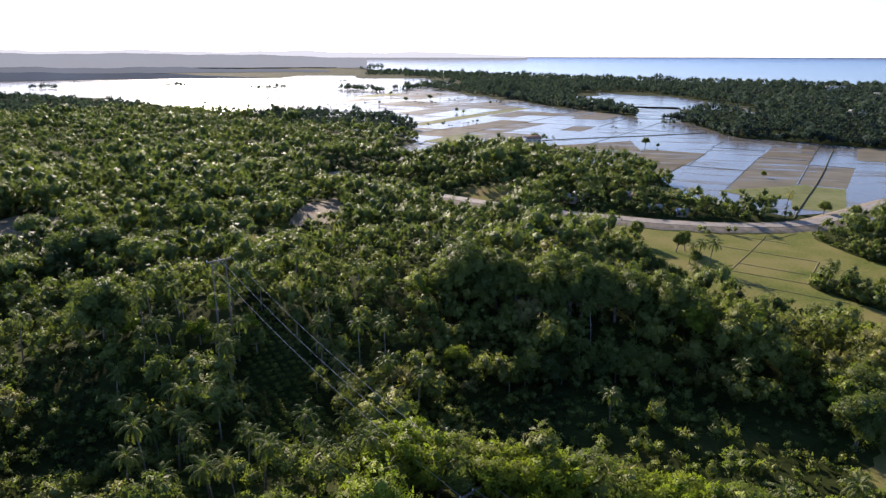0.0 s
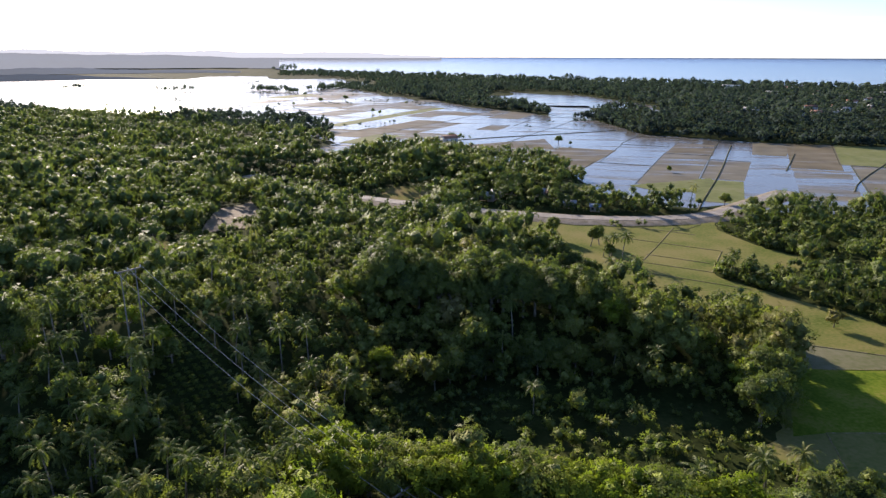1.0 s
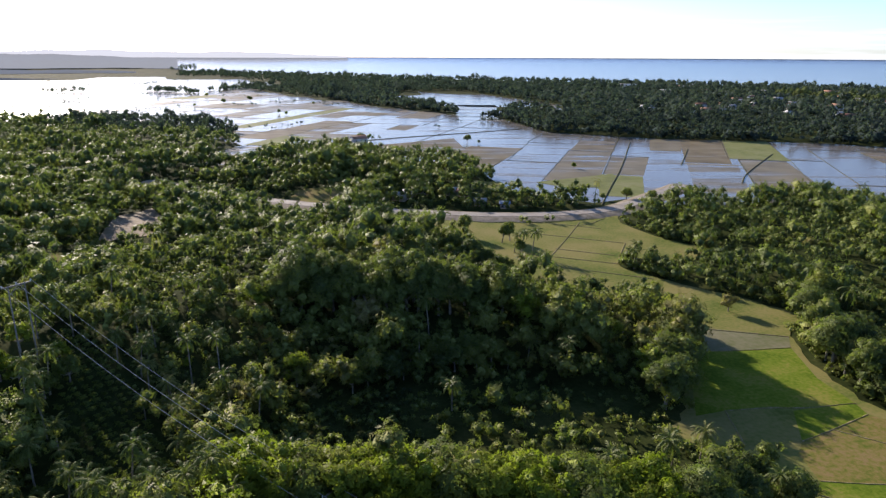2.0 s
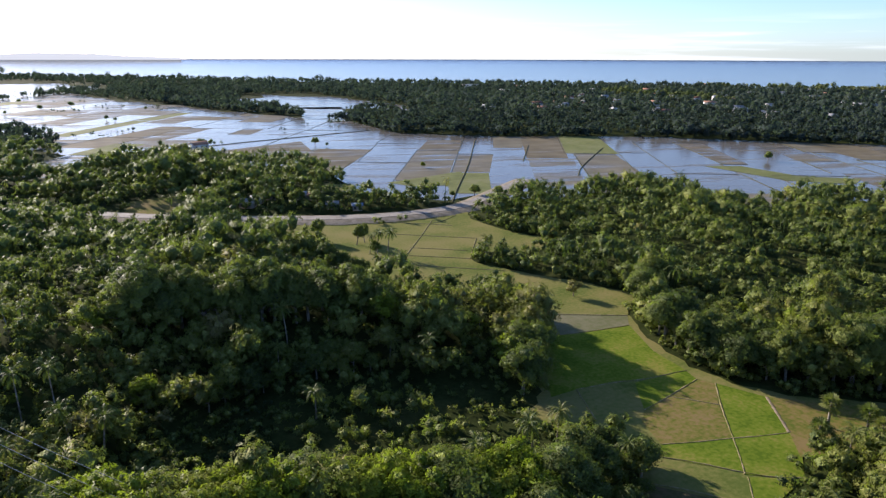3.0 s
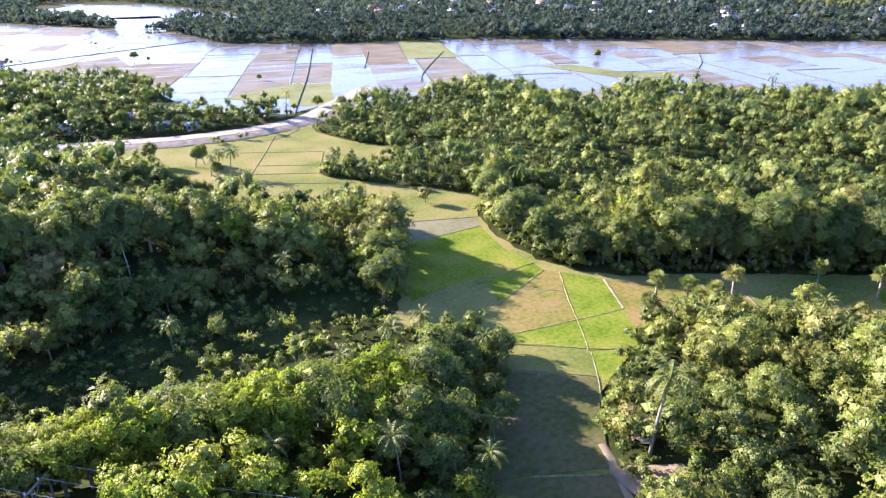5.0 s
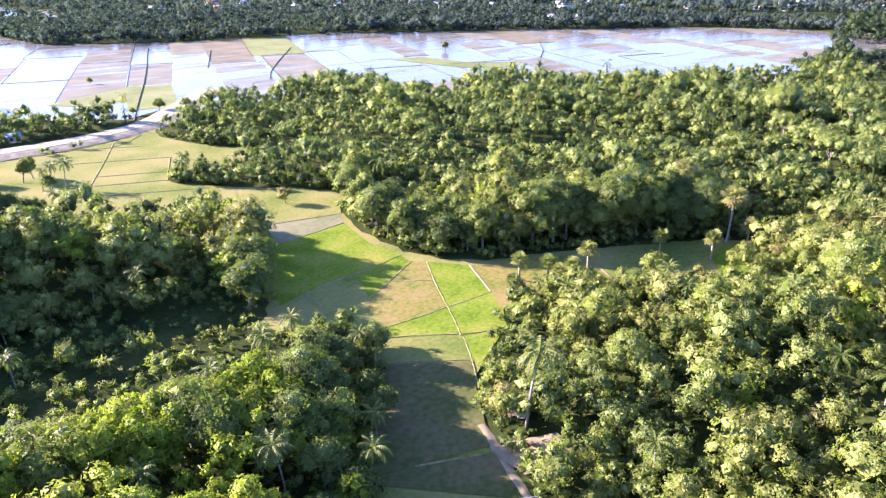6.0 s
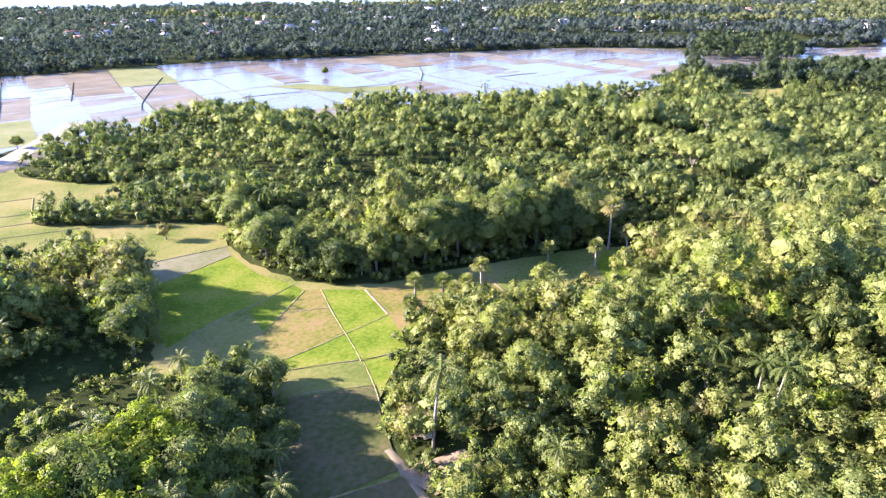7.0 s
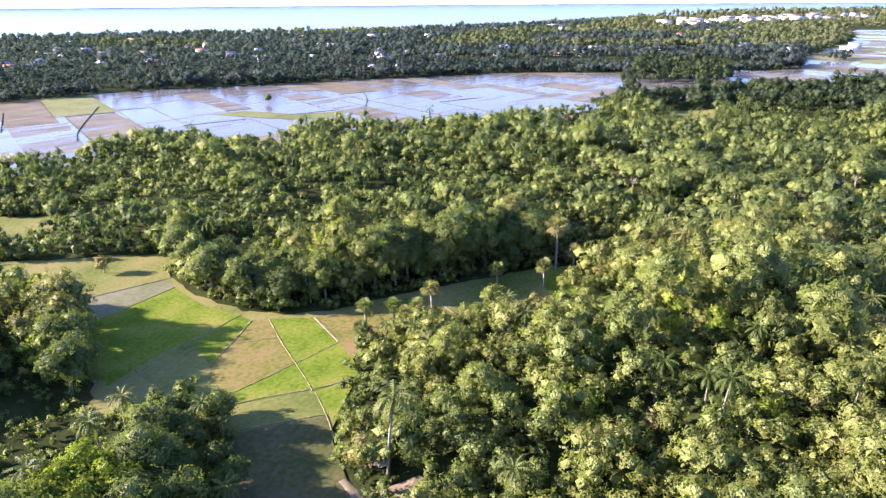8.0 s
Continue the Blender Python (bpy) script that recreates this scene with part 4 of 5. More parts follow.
def forest(name, X, Y, Z, pats, label, scale=(0.55, 1.15), mat=(LEAF, MASS), tints=(-0.03, 0.23), distant=False, flat=1.0):
    vs, fs, ts, sl, ns, n0 = [], [], [], [], [], 0
    k = rs.randint(len(pats), size=len(X))
    grow, hue = blotch(X, Y, 26.0, 3), blotch(X, Y, 38.0, 7)
    low = edge_size(X, Y) if name == "woodland" else np.ones(len(X))
    for x, y, z, i, g, h, lw in zip(X, Y, Z, k, grow, hue, low):
        v, f, leaves, nr = pats[i]
        a, s = rs.uniform(0, 6.283), rs.uniform(*scale) * (0.60 + 0.78 * g) * lw * (1.35 if rs.rand() < 0.08 else 1.0)
        c, sn = math.cos(a) * s, math.sin(a) * s
        w = np.empty_like(v)
        w[:, 0] = v[:, 0] * c - v[:, 1] * sn + x
        w[:, 1] = v[:, 0] * sn + v[:, 1] * c + y
        w[:, 2] = v[:, 2] * s * flat * rs.uniform(0.85, 1.2) + z
        vs.append(w)
        if nr is not None:
            ns.append(np.c_[(nr[:, 0] * c - nr[:, 1] * sn) / s, (nr[:, 0] * sn + nr[:, 1] * c) / s, nr[:, 2]])
        fs.append(f + n0)
        sl.append((np.arange(len(f)) >= leaves).astype(np.int32))
        ts.append(np.full(len(v), tints[0] + (tints[1] - tints[0]) * (0.55 * h + 0.45 * rs.rand()) + (0.24 if rs.rand() < 0.04 else 0)))
        n0 += len(v)
    V = np.concatenate(vs)
    if distant:
        V = far(V)
    ob = new(name, mesh_of(name, V, np.concatenate(fs), mat, tint=np.concatenate(ts), smooth=True, slots=np.concatenate(sl), normals=np.concatenate(ns) if ns else None))
    return tagged(ob, label, "woods", kind="stuff")


near_pats = [pattern(70 + i, r, h, int(3.9 * r * (r + 11)), 0.76, max(5, int(r * 2.2)), 4, 3, 0.7) for i, (r, h) in enumerate([(4.4, 12), (3.7, 10.5), (5.2, 12.5), (3.2, 9.5), (4.0, 13.5), (2.4, 10.5), (2.6, 7.0), (6.3, 12.0)])]
palm_pats = [palm_pattern(80 + i, h, 3.1, 15, 5) for i, h in enumerate((10, 8, 12))]
rest = np.array([i for i in range(len(X)) if i not in single])
rb, rp = rest[~is_palm[rest]], rest[is_palm[rest]]
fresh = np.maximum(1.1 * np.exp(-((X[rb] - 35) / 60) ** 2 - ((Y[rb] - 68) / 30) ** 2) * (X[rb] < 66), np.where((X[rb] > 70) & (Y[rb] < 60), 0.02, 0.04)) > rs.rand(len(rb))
forest("woodland", X[rb[~fresh]], Y[rb[~fresh]], Z[rb[~fresh]], near_pats, "dense tropical woodland of many greens on the hills")
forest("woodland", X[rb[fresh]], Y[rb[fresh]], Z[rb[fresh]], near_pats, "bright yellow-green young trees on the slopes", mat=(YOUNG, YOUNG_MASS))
forest("palm_grove", X[rp], Y[rp], Z[rp], palm_pats, "coconut palms standing among the woods", mat=(PALM, PALM), tints=(-0.1, 0.15))


Xa, Ya = scatter(-480, 600, -300, 560, 7.1)
Xb, Yb = scatter(-800, 900, -420, 1150, 9.4)
near_a, near_b = np.hypot(Xa, Ya) < 540, np.hypot(Xb, Yb) >= 540
X, Y = np.r_[Xa[near_a], Xb[near_b]], np.r_[Ya[near_a], Yb[near_b]]
dist = np.hypot(X, Y)
az = np.degrees(np.arctan2(-X, Y))
keep = wooded(X, Y, 1.0) & (dist > 215) & (dist < 1000) & (az < 42) & (az > -112)
X, Y = X[keep], Y[keep]
Z = land(X, Y)
mid_pats = [pattern(90 + i, r, h, int(21 * r), 1.06, 5, 4, 3, 0.7) for i, (r, h) in enumerate([(5.4, 12), (4.4, 11), (6.6, 13), (3.6, 10), (3.0, 12), (4.8, 9)])]
mid_palms = [palm_pattern(95 + i, h, 3.4, 11, 3) for i, h in enumerate((10, 8.5))]
pm = rs.rand(len(X)) < np.where(inside(X, Y, spots("455,25 530,10 545,-40 500,-95 440,-60")), 0.6, 0.14)
beyond = (X * 0.75 + Y > 800) & (X > 200) | ((X > 520) & (Y > 75)) | inside(X, Y, TREE_ISLES[0])
# cloud shade and haze over these woods sit in the leaf colour
forest("distant_woods", X[beyond], Y[beyond], np.maximum(Z[beyond], 0), [pattern(110 + i, r, h, 26, 1.6, 3, 4, 3) for i, (r, h) in enumerate([(6.6, 10.5), (5.6, 9), (7.4, 11.5)])], "woods beyond the flooded plain, cloud shade in their leaf colour", scale=(0.5, 1.15), mat=(SHADED_FARLEAF, SHADED_FARLEAF), tints=(-0.1, 0.15))
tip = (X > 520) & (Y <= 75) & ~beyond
# low tints put the cloud shade over the tongue into its leaves
forest("woodland", X[tip], Y[tip], np.maximum(Z[tip], 0), mid_pats, "trees on a wooded tongue in the plain, tinted for cloud shade", scale=(0.9, 1.5), tints=(-0.62, -0.38))
beyond = beyond | tip
X, Y, Z, pm = X[~beyond], Y[~beyond], Z[~beyond], pm[~beyond]
west = X < 90
for half, size in ((~pm & ~west, (0.5, 1.08)), (~pm & west, (0.55, 1.3))):
    forest("woodland", X[half], Y[half], Z[half], mid_pats, "woods of mixed green trees farther off", scale=size, tints=(-0.22, 0.14))
forest("palm_grove", X[pm], Y[pm], Z[pm], mid_palms, "scattered coconut palms farther off", mat=(PALM, PALM), tints=(-0.1, 0.12))

# far woods between plain and sea: leaf colours paint shaded belts and sunlit stretches
Xa, Ya = scatter(-2000, 2000, -1500, 2000, 16.0)
Xb, Yb = scatter(-2600, 3300, -1500, 3000, 27.0)
near_a, near_b = np.hypot(Xa, Ya) < 1900, np.hypot(Xb, Yb) >= 1900
X, Y = np.r_[Xa[near_a], Xb[near_b]], np.r_[Ya[near_a], Yb[near_b]]
dist = np.hypot(X, Y)
az = np.degrees(np.arctan2(-X, Y))
keep = wooded(X, Y) & (dist > 1000) & (dist < np.where(az > 4, 1900, 3300)) & (az < 40) & (az > -110)
# the dark belt's rim along the water
rim = resample(np.concatenate([PLAIN, PLAIN[:1]]), 9.0)
rim = np.concatenate([rim + rs.uniform(-5, 5, rim.shape) for _ in range(3)])
rd = np.hypot(rim[:, 0], rim[:, 1])
rim = rim[wooded(rim[:, 0], rim[:, 1], 0.5) & (rd > 560) & (rd < 2000) & (rim[:, 0] * 0.75 + rim[:, 1] > 600) & (rim[:, 0] > 150)]
X, Y = np.r_[X[keep], rim[:, 0]], np.r_[Y[keep], rim[:, 1]]
dist = np.hypot(X, Y)
az = np.degrees(np.arctan2(-X, Y))
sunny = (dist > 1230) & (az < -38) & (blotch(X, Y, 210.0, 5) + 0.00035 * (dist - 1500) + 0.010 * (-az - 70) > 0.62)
far_pats = [pattern(100 + i, r, h, 10, 2.0, 2, 4, 3, 0.9) for i, (r, h) in enumerate([(9.0, 9), (8.0, 8), (10.5, 10.5)])]
farther = dist > 1900
for mat, label, which in ((SHADED_FARLEAF, "belt of distant coastal woods, haze and shade in leaf colour", ~sunny), (SUNLIT_FARLEAF, "olive green woods near the coast, sunlight in leaf colour", sunny)):
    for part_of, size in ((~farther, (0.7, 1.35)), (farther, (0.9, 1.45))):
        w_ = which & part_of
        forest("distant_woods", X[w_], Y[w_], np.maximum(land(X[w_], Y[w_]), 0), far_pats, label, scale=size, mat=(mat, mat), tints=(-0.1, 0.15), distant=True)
px, py = [], []
while len(px) < 90:
    r, b = rs.uniform(760, 2200), rs.uniform(-22, 31)
    c = np.array([-math.sin(radians(b)) * r, math.cos(radians(b)) * r])
    if outside_by(c[:1], c[1:], PLAIN)[0] < -15:
        px.append(c)
        py.append(rs.randint(2, 15))
line = []
for c, n in zip(px, py):
    d = np.array([0.94, -0.34]) if rs.rand() < 0.7 else U
    for k in range(n):
        line.append(c + d * (k - n / 2) * rs.uniform(4, 9) + rs.uniform(-2, 2, 2))
line = np.array(line)
forest("tree_line", line[:, 0], line[:, 1], np.zeros(len(line)), [pattern(160 + i, r, h, 16, 1.1, 2, 4, 3) for i, (r, h) in enumerate([(3.2, 4.2), (2.4, 3.0), (3.0, 6.5)])], "thin lines of bushes and trees on dikes in flood water", scale=(0.5, 1.1), mat=(SHADED_FARLEAF, SHADED_FARLEAF))
X, Y = scatter(2500, 6500, -2600, 700, 80.0)
dist = np.hypot(X, Y)
keep = wooded(X, Y) & (dist > 3250) & (dist < 6500)
X, Y = X[keep], Y[keep]
forest("distant_woods", X, Y, np.full(len(X), 2.0), far_pats, "faint woods along the farthest coast", scale=(1.6, 2.6), mat=(SUNLIT_FARLEAF, SUNLIT_FARLEAF), distant=True)
X, Y = scatter(-5200, 2200, 2300, 6200, 75.0)
dist = np.hypot(X, Y)
keep = wooded(X, Y) & (dist > 3250) & (dist < 6500) & (np.degrees(np.arctan2(-X, Y)) < 4.5)
X, Y = X[keep], Y[keep]
forest("distant_woods", X, Y, np.full(len(X), 2.0), far_pats, "faint far woods beyond the flooded plain", scale=(2.2, 3.6), mat=(SHADED_FARLEAF, SHADED_FARLEAF), distant=True)

# younger trees that close the canopy of the eastern slope
X, Y = scatter(72, 225, -75, 66, 4.9)
keep = wooded(X, Y, 1.5) & (np.degrees(np.arctan2(-X, Y)) > -116)
X, Y = X[keep], Y[keep]
forest("woodland", X, Y, land(X, Y), [near_pats[i] for i in (1, 3, 5, 6)], "young trees closing the canopy between taller ones", scale=(0.45, 0.8), tints=(-0.02, 0.2))

# bushes that close the gaps between the nearer trees
X, Y = scatter(-300, 330, -110, 300, 4.4)
dist = np.hypot(X, Y)
az = np.degrees(np.arctan2(-X, Y))
keep = wooded(X, Y, -0.3) & (dist > 50) & (dist < 240) & (az < 44) & (az > -114)
X, Y = X[keep], Y[keep]
bush_pats = [pattern(120 + i, r, h, 22, 1.05, 2, 4, 3) for i, (r, h) in enumerate([(2.6, 3.6), (2.2, 2.8), (3.0, 4.8)])]
forest("undergrowth", X, Y, land(X, Y) - 0.3, bush_pats, "tangled green undergrowth between the trees", tints=(-0.22, 0.12))

X, Y = scatter(-300, 480, -160, 480, 6.6)
dist = np.hypot(X, Y)
az = np.degrees(np.arctan2(-X, Y))
keep = wooded(X, Y, 0.0) & (dist > 238) & (dist < 470) & (az < 40) & (az > -108)
X, Y = X[keep], Y[keep]
forest("undergrowth", X, Y, land(X, Y) - 0.3, [pattern(125 + i, r, h, 16, 1.5, 2, 4, 3) for i, (r, h) in enumerate([(3.6, 4.4), (3.0, 3.6), (4.2, 5.6)])], "low tangled growth under the farther woods", tints=(-0.26, 0.06))

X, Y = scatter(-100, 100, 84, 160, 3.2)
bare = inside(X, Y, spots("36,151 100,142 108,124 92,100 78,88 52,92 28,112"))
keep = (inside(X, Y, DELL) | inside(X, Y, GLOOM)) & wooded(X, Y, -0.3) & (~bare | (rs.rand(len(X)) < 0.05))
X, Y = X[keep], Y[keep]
# shrubs tinted well below the other undergrowth to paint the dell's shadow
forest("undergrowth", X, Y, land(X, Y) - 0.4, [pattern(130 + i, r, h, 44, 0.6, 3, 4, 3, 0.7) for i, (r, h) in enumerate([(1.8, 2.0), (2.0, 2.8), (1.5, 1.6), (1.8, 3.6)])], "dense shrubs in a dell, its shade put into their tint", tints=(-0.48, -0.2))

# bushes along the edges of the valley fields
rim = resample(np.concatenate([VALLEY, VALLEY[:1]]), 2.1)
away = np.gradient(rim, axis=0)
away = np.c_[away[:, 1], -away[:, 0]] / np.linalg.norm(away, axis=1)[:, None]
pts = np.concatenate([rim + away * q + rs.uniform(-0.7, 0.7, rim.shape) for q in (-1.6, -3.4, 1.6, 3.4)])
keep = (outside_by(pts[:, 0], pts[:, 1], VALLEY) > 0.3) & (rs.rand(len(pts)) < 0.25 + 0.9 * blotch(pts[:, 0], pts[:, 1], 7.0, 11) ** 1.5) & (edge_distance(pts[:, 0], pts[:, 1], ROAD, False) > 12)
pts = pts[keep]
forest("undergrowth", pts[:, 0], pts[:, 1], land(pts[:, 0], pts[:, 1]) - 0.4, bush_pats, "leafy bushes along the foot of the wooded slopes", scale=(0.35, 1.15), tints=(-0.2, 0.14))


# ---- trees and palms that stand alone ----
def lone(kind, x, y, meshes, scale, label, category, turn=0.0, lean=0.0):
    ob = plant(kind, x, y, float(max(land([x], [y])[0], 0)), scale, turn, meshes, label, category)
    if lean:
        ob.rotation_euler.y = radians(lean)
    return ob


PALMS_BY_CLUMP = ((84, 99, 1.15), (77, 98, 1.1), (74, 94, 1.2), (88, 84, 1.0), (62, 58, 1.1), (70, 63, 1.0))
for x, y, s, ln in ((110.4, 251.5, 1.2, 0), (113.6, 247.9, 1.3, 0), (96.6, 217.6, 1.25, 0), (147.8, 223.7, 1.1, 0), (107.5, 252.5, 1.0, 5)):
    lone("coconut_palm", x, y, PALMS[1][1:], s, "slim coconut palm standing in the stubble field", "palm tree", x * 7, ln)
lone("broadleaf_tree", 107.8, 267.6, TREES[4][2], 0.85, "small leaning tree with a thin crown in the field", "tree", 20, 14)
lone("broadleaf_tree", 112.4, 269.4, TREES[4][2], 0.8, "small leaning tree with a thin crown in the field", "tree", 90, 22)
lone("broadleaf_tree", 109.0, 250.0, TREES[0][2], 0.62, "leafy tree beside palms in the field", "tree", 40)
for x, y, s in PALMS_BY_CLUMP:
    lone("coconut_palm", x, y, PALMS[1][1:], s, "coconut palm rising over the clump of trees", "palm tree", x * 13)
lone("broadleaf_tree", 112.4, 191.5, TREES[1][2], 0.72, "round bright green tree at the field's edge", "tree")
for x, y, s in ((209, 332, 0.8), (220, 324, 0.75), (196, 336, 0.45)):
    lone("broadleaf_tree", x, y, TREES[0][2], s, "round tree at the edge of the flooded fields", "tree", x)
for x, y, s in ((204, 600, 0.85), (232, 441, 0.55), (489, 340, 0.8), (64, 938, 0.7), (-18, 1179, 0.9), (24, 1231, 1.0), (-60, 1120, 0.6), (56, 964, 0.6), (120, 1121, 0.6), (-51, 1374, 0.8), (212, 590, 0.35)):
    lone("broadleaf_tree", x, y, TREES[int(x) % 3][2], s, "lone dark tree standing in flood water", "tree", y)
for x, y, k, s in ((141.7, 75, 2, 1.0), (144.6, 68.2, 2, 1.0), (143, 64.4, 2, 0.9), (144.2, 61.3, 1, 1.0), (153.8, 61.1, 1, 1.1), (178.5, 50.1, 2, 1.0), (182.9, 37.1, 1, 1.0), (198, 31.2, 1, 1.0),
                   (198, 54.1, 2, 1.0), (198.2, 36.7, 0, 1.15), (197.5, 57.4, 0, 0.95), (174.4, 20.2, 2, 1.0), (176.2, 22.9, 2, 1.0), (131, 71, 2, 0.9), (211, 55, 0, 1.1)):
    lone("fan_palm", x, y, FANS[k][1:], s, "fan palm with a bare grey trunk beside the paddies", "palm tree", x * 3)


for x, y, top in ((164.5, -24.7, 22), (156.6, -32.2, 22), (164.7, -35.6, 22), (143.6, -30.4, 22), (155.1, -37.3, 22), (130.5, -30.3, 22), (140.1, -36.2, 22), (167.2, -42.8, 22), (88.5, 44, 17), (95, 41, 9), (100, 36, 9), (93.5, -27.0, 22)):
    lone("coconut_palm", x, y, PALMS[int(x) % 2][1:], max(0.9, (top - float(land([x], [y])[0])) / PALMS[int(x) % 2][0]), "coconut palm with long drooping fronds above the woods", "palm tree", x * 17)
for x, y, k, q in ((-47, 146, 3, 0.85), (-42, 143, 5, 1.1), (-51, 148, 1, 0.8), (-45, 139, 5, 1.0), (-38, 147, 5, 1.2), (-49, 156, 3, 0.9), (-41, 152, 1, 0.7)):
    lone("broadleaf_tree", x, y, TREES[k][2], q, "low bright green tree below a power pole", "tree", x * 31)
lone("broadleaf_tree", 9.1, 153.4, TREES[3][2], 1.15, "bright light green tree with a domed crown", "tree")
for x, y, k in ((183, 227, 1.00), (274, 56, 0.90), (297, 30, 0.90), (215, 206, 0.80), (170, 139, 0.80), (206, 85, 0.90), (90, 49, 1.00), (148, 170, 0.80)):
    lone("broadleaf_tree", x, y, TREES[8][2], k, "brownish tree with dry thin leaves in the green woods", "tree", x * 7)
lone("coconut_palm", 143, 218, PALMS[1][1:], 1.0, "slim coconut palm at a wooded islet's tip", "palm tree")
lone("broadleaf_tree", 54.5, 72.5, TREES[8][2], 1.35, "greyish brown tree with sparse dry leaves", "tree")
lone("coconut_palm", 42.9, 134.5, PALMS[1][1:], 1.0, "coconut palm rising from a shaded slope", "palm tree")


for x, y, k, s in ((77, 245, 0, 1.1), (83, 237, 2, 1.0), (86, 230, 6, 0.95), (92, 224, 0, 0.8), (95.5, 283, 4, 0.9)):
    lone("broadleaf_tree", x, y, TREES[k][2], s, "large leafy tree spreading over the field's edge", "tree", x * 9)

# shrubs and young trees that spill over the field's shaded edge
for i, (x, y) in enumerate(resample(spots("42,37.5 61,59.5 70,66 83,75.5 95.5,86.5"), 3.4)):
    k = (5, 0, 5, 2)[i % 4]
    lone("broadleaf_tree", x + (i * 37 % 7) * 0.45 - 1.0, y - (i * 53 % 5) * 0.4, TREES[k][2], 0.35 + 0.09 * (i * 29 % 6), "small leafy tree at the edge of the paddy", "tree", i * 77)

# tall trees on the spur that shades the paddies, and along the clump by the lower field
for x, y, s in ((103, 131, 1.12), (97.5, 125, 1.0), (108, 139, 1.3), (91, 121, 1.15), (112, 147, 1.25), (99, 133, 1.3), (117, 156, 1.15), (120, 166, 1.1),
                (57, 63, 0.95), (65, 70, 1.25), (73, 77, 1.05), (82, 83, 1.0), (89, 91, 0.75), (79, 86, 1.15), (69, 79, 1.25), (50, 56, 0.9), (60, 73, 1.15)):
    lone("broadleaf_tree", x, y, TREES[(0, 2, 6)[int(x) % 3]][2] if x > 90 else TREES[(2, 6, 6)[int(x) % 3]][2], s, "tall leafy tree shading the paddies beside it", "tree", x * 11)
lone("broadleaf_tree", -75.6, 153.6, TREES[2][2], 1.45, "great domed dark green tree", "tree")

for i, (x, y) in enumerate(resample(spots("63.7,148.0 50.0,149.3 35.9,149.3 21.5,146.1"), 4.6)):
    for back in (2.5, 7.5):
        lone("broadleaf_tree", x - back * 0.15 + (i * 37 % 5) * 0.3, y + back + (i * 53 % 7) * 0.25, TREES[(0, 2, 6, 4)[(i + int(back)) % 4]][2], 0.55 + 0.04 * (i * 29 % 6), "dark tree on a shaded slope", "tree", i * 47 + back)

for i, (x, y) in enumerate(resample(spots("-6,106 13,97.5 27,96 39,89 53,84 63,84"), 4.4)):
    for back in (0.0, 5.5):
        k = (3, 1, 3, 1, 0)[(i * 3 + int(back)) % 5]
        xx, yy = x - back * 0.1 + (i * 37 % 5) * 0.3, y - back + (i * 53 % 7) * 0.3
        s = min(max((19.0 + (i * 29 % 5) * 0.5 - float(land([xx], [yy])[0])) / TREES[k][1], 0.7), 1.5)
        lone("broadleaf_tree", xx, yy, TREES[k][2], s, SHADES[k], "tree", i * 71 + back)

for i, (x, y) in enumerate(resample(spots("8,186 40,178 62,172 74,169"), 4.8)):
    for back in (0.0, 5.5):
        k = (0, 2, 6, 4, 7)[(i + int(back)) % 5]
        lone("broadleaf_tree", x + (i * 37 % 5) * 0.4, y + back + (i * 53 % 7) * 0.3, TREES[k][2], 1.25 - 0.3 * max(x - 50, 0) / 24 + 0.06 * (i * 29 % 6), "tall leafy tree on the crest of a wooded hill", "tree", i * 47 + back)

# the wooded hill's dark front along the paddies
for i, (x, y) in enumerate(resample(plan("226,50 212,66 197,82 174,100 163,113 161,128 165,146 176,164 193,178"), 5.2)):
    for back in (0.5, 6.0):
        lone("broadleaf_tree", x + back * 0.8 + (i * 37 % 5) * 0.3, y + back * 0.6 + (i * 53 % 7) * 0.25, TREES[(2, 0, 6, 4, 7)[(i + int(back)) % 5]][2], (1.5 if i < 11 else 1.0) + 0.05 * (i * 29 % 7), "tall tree at the foot of the wooded hill", "tree", i * 61 + back)


def umbrella(seed, radius, height):
    """A tree with a flat, layered, feathery crown."""
    rs = np.random.RandomState(seed)
    p, d, cs = crown_points(rs, radius, height * 0.36, 15, 1300)
    lift = height * 0.62
    cv, cf = leaf_tris(p + [0, 0, lift], d * [0.6, 0.6, 1.0], 0.62, rs, 0.35)
    cs[:, 2] += lift
    hv, hf = lump(cs, rs, 0.85, 8, 5, 0.2)
    hv[:, 2] = lift + (hv[:, 2] - lift) * 0.8
    limbs = [tube([(0, 0, -0.8), (0.1, 0, height * 0.35), (0.2, 0.1, height * 0.6)], [0.4, 0.3, 0.2], 7)]
    for c in cs[-7:]:
        limbs.append(tube([(0.1, 0, height * 0.36), (c[0] * 0.5, c[1] * 0.5, lift), (c[0], c[1], c[2])], [0.2, 0.14, 0.04], 5))
    v, f = merge((cv, cf), (hv, hf))
    return mesh_of("trunk", *merge(*limbs), BARK, smooth=True), mesh_of("crown", v, f, [LEAF, MASS], tint=0.04, smooth=True, slots=np.r_[np.zeros(len(cf)), np.ones(len(hf))])


UMBRELLA = umbrella(31, 6.5, 13.0)
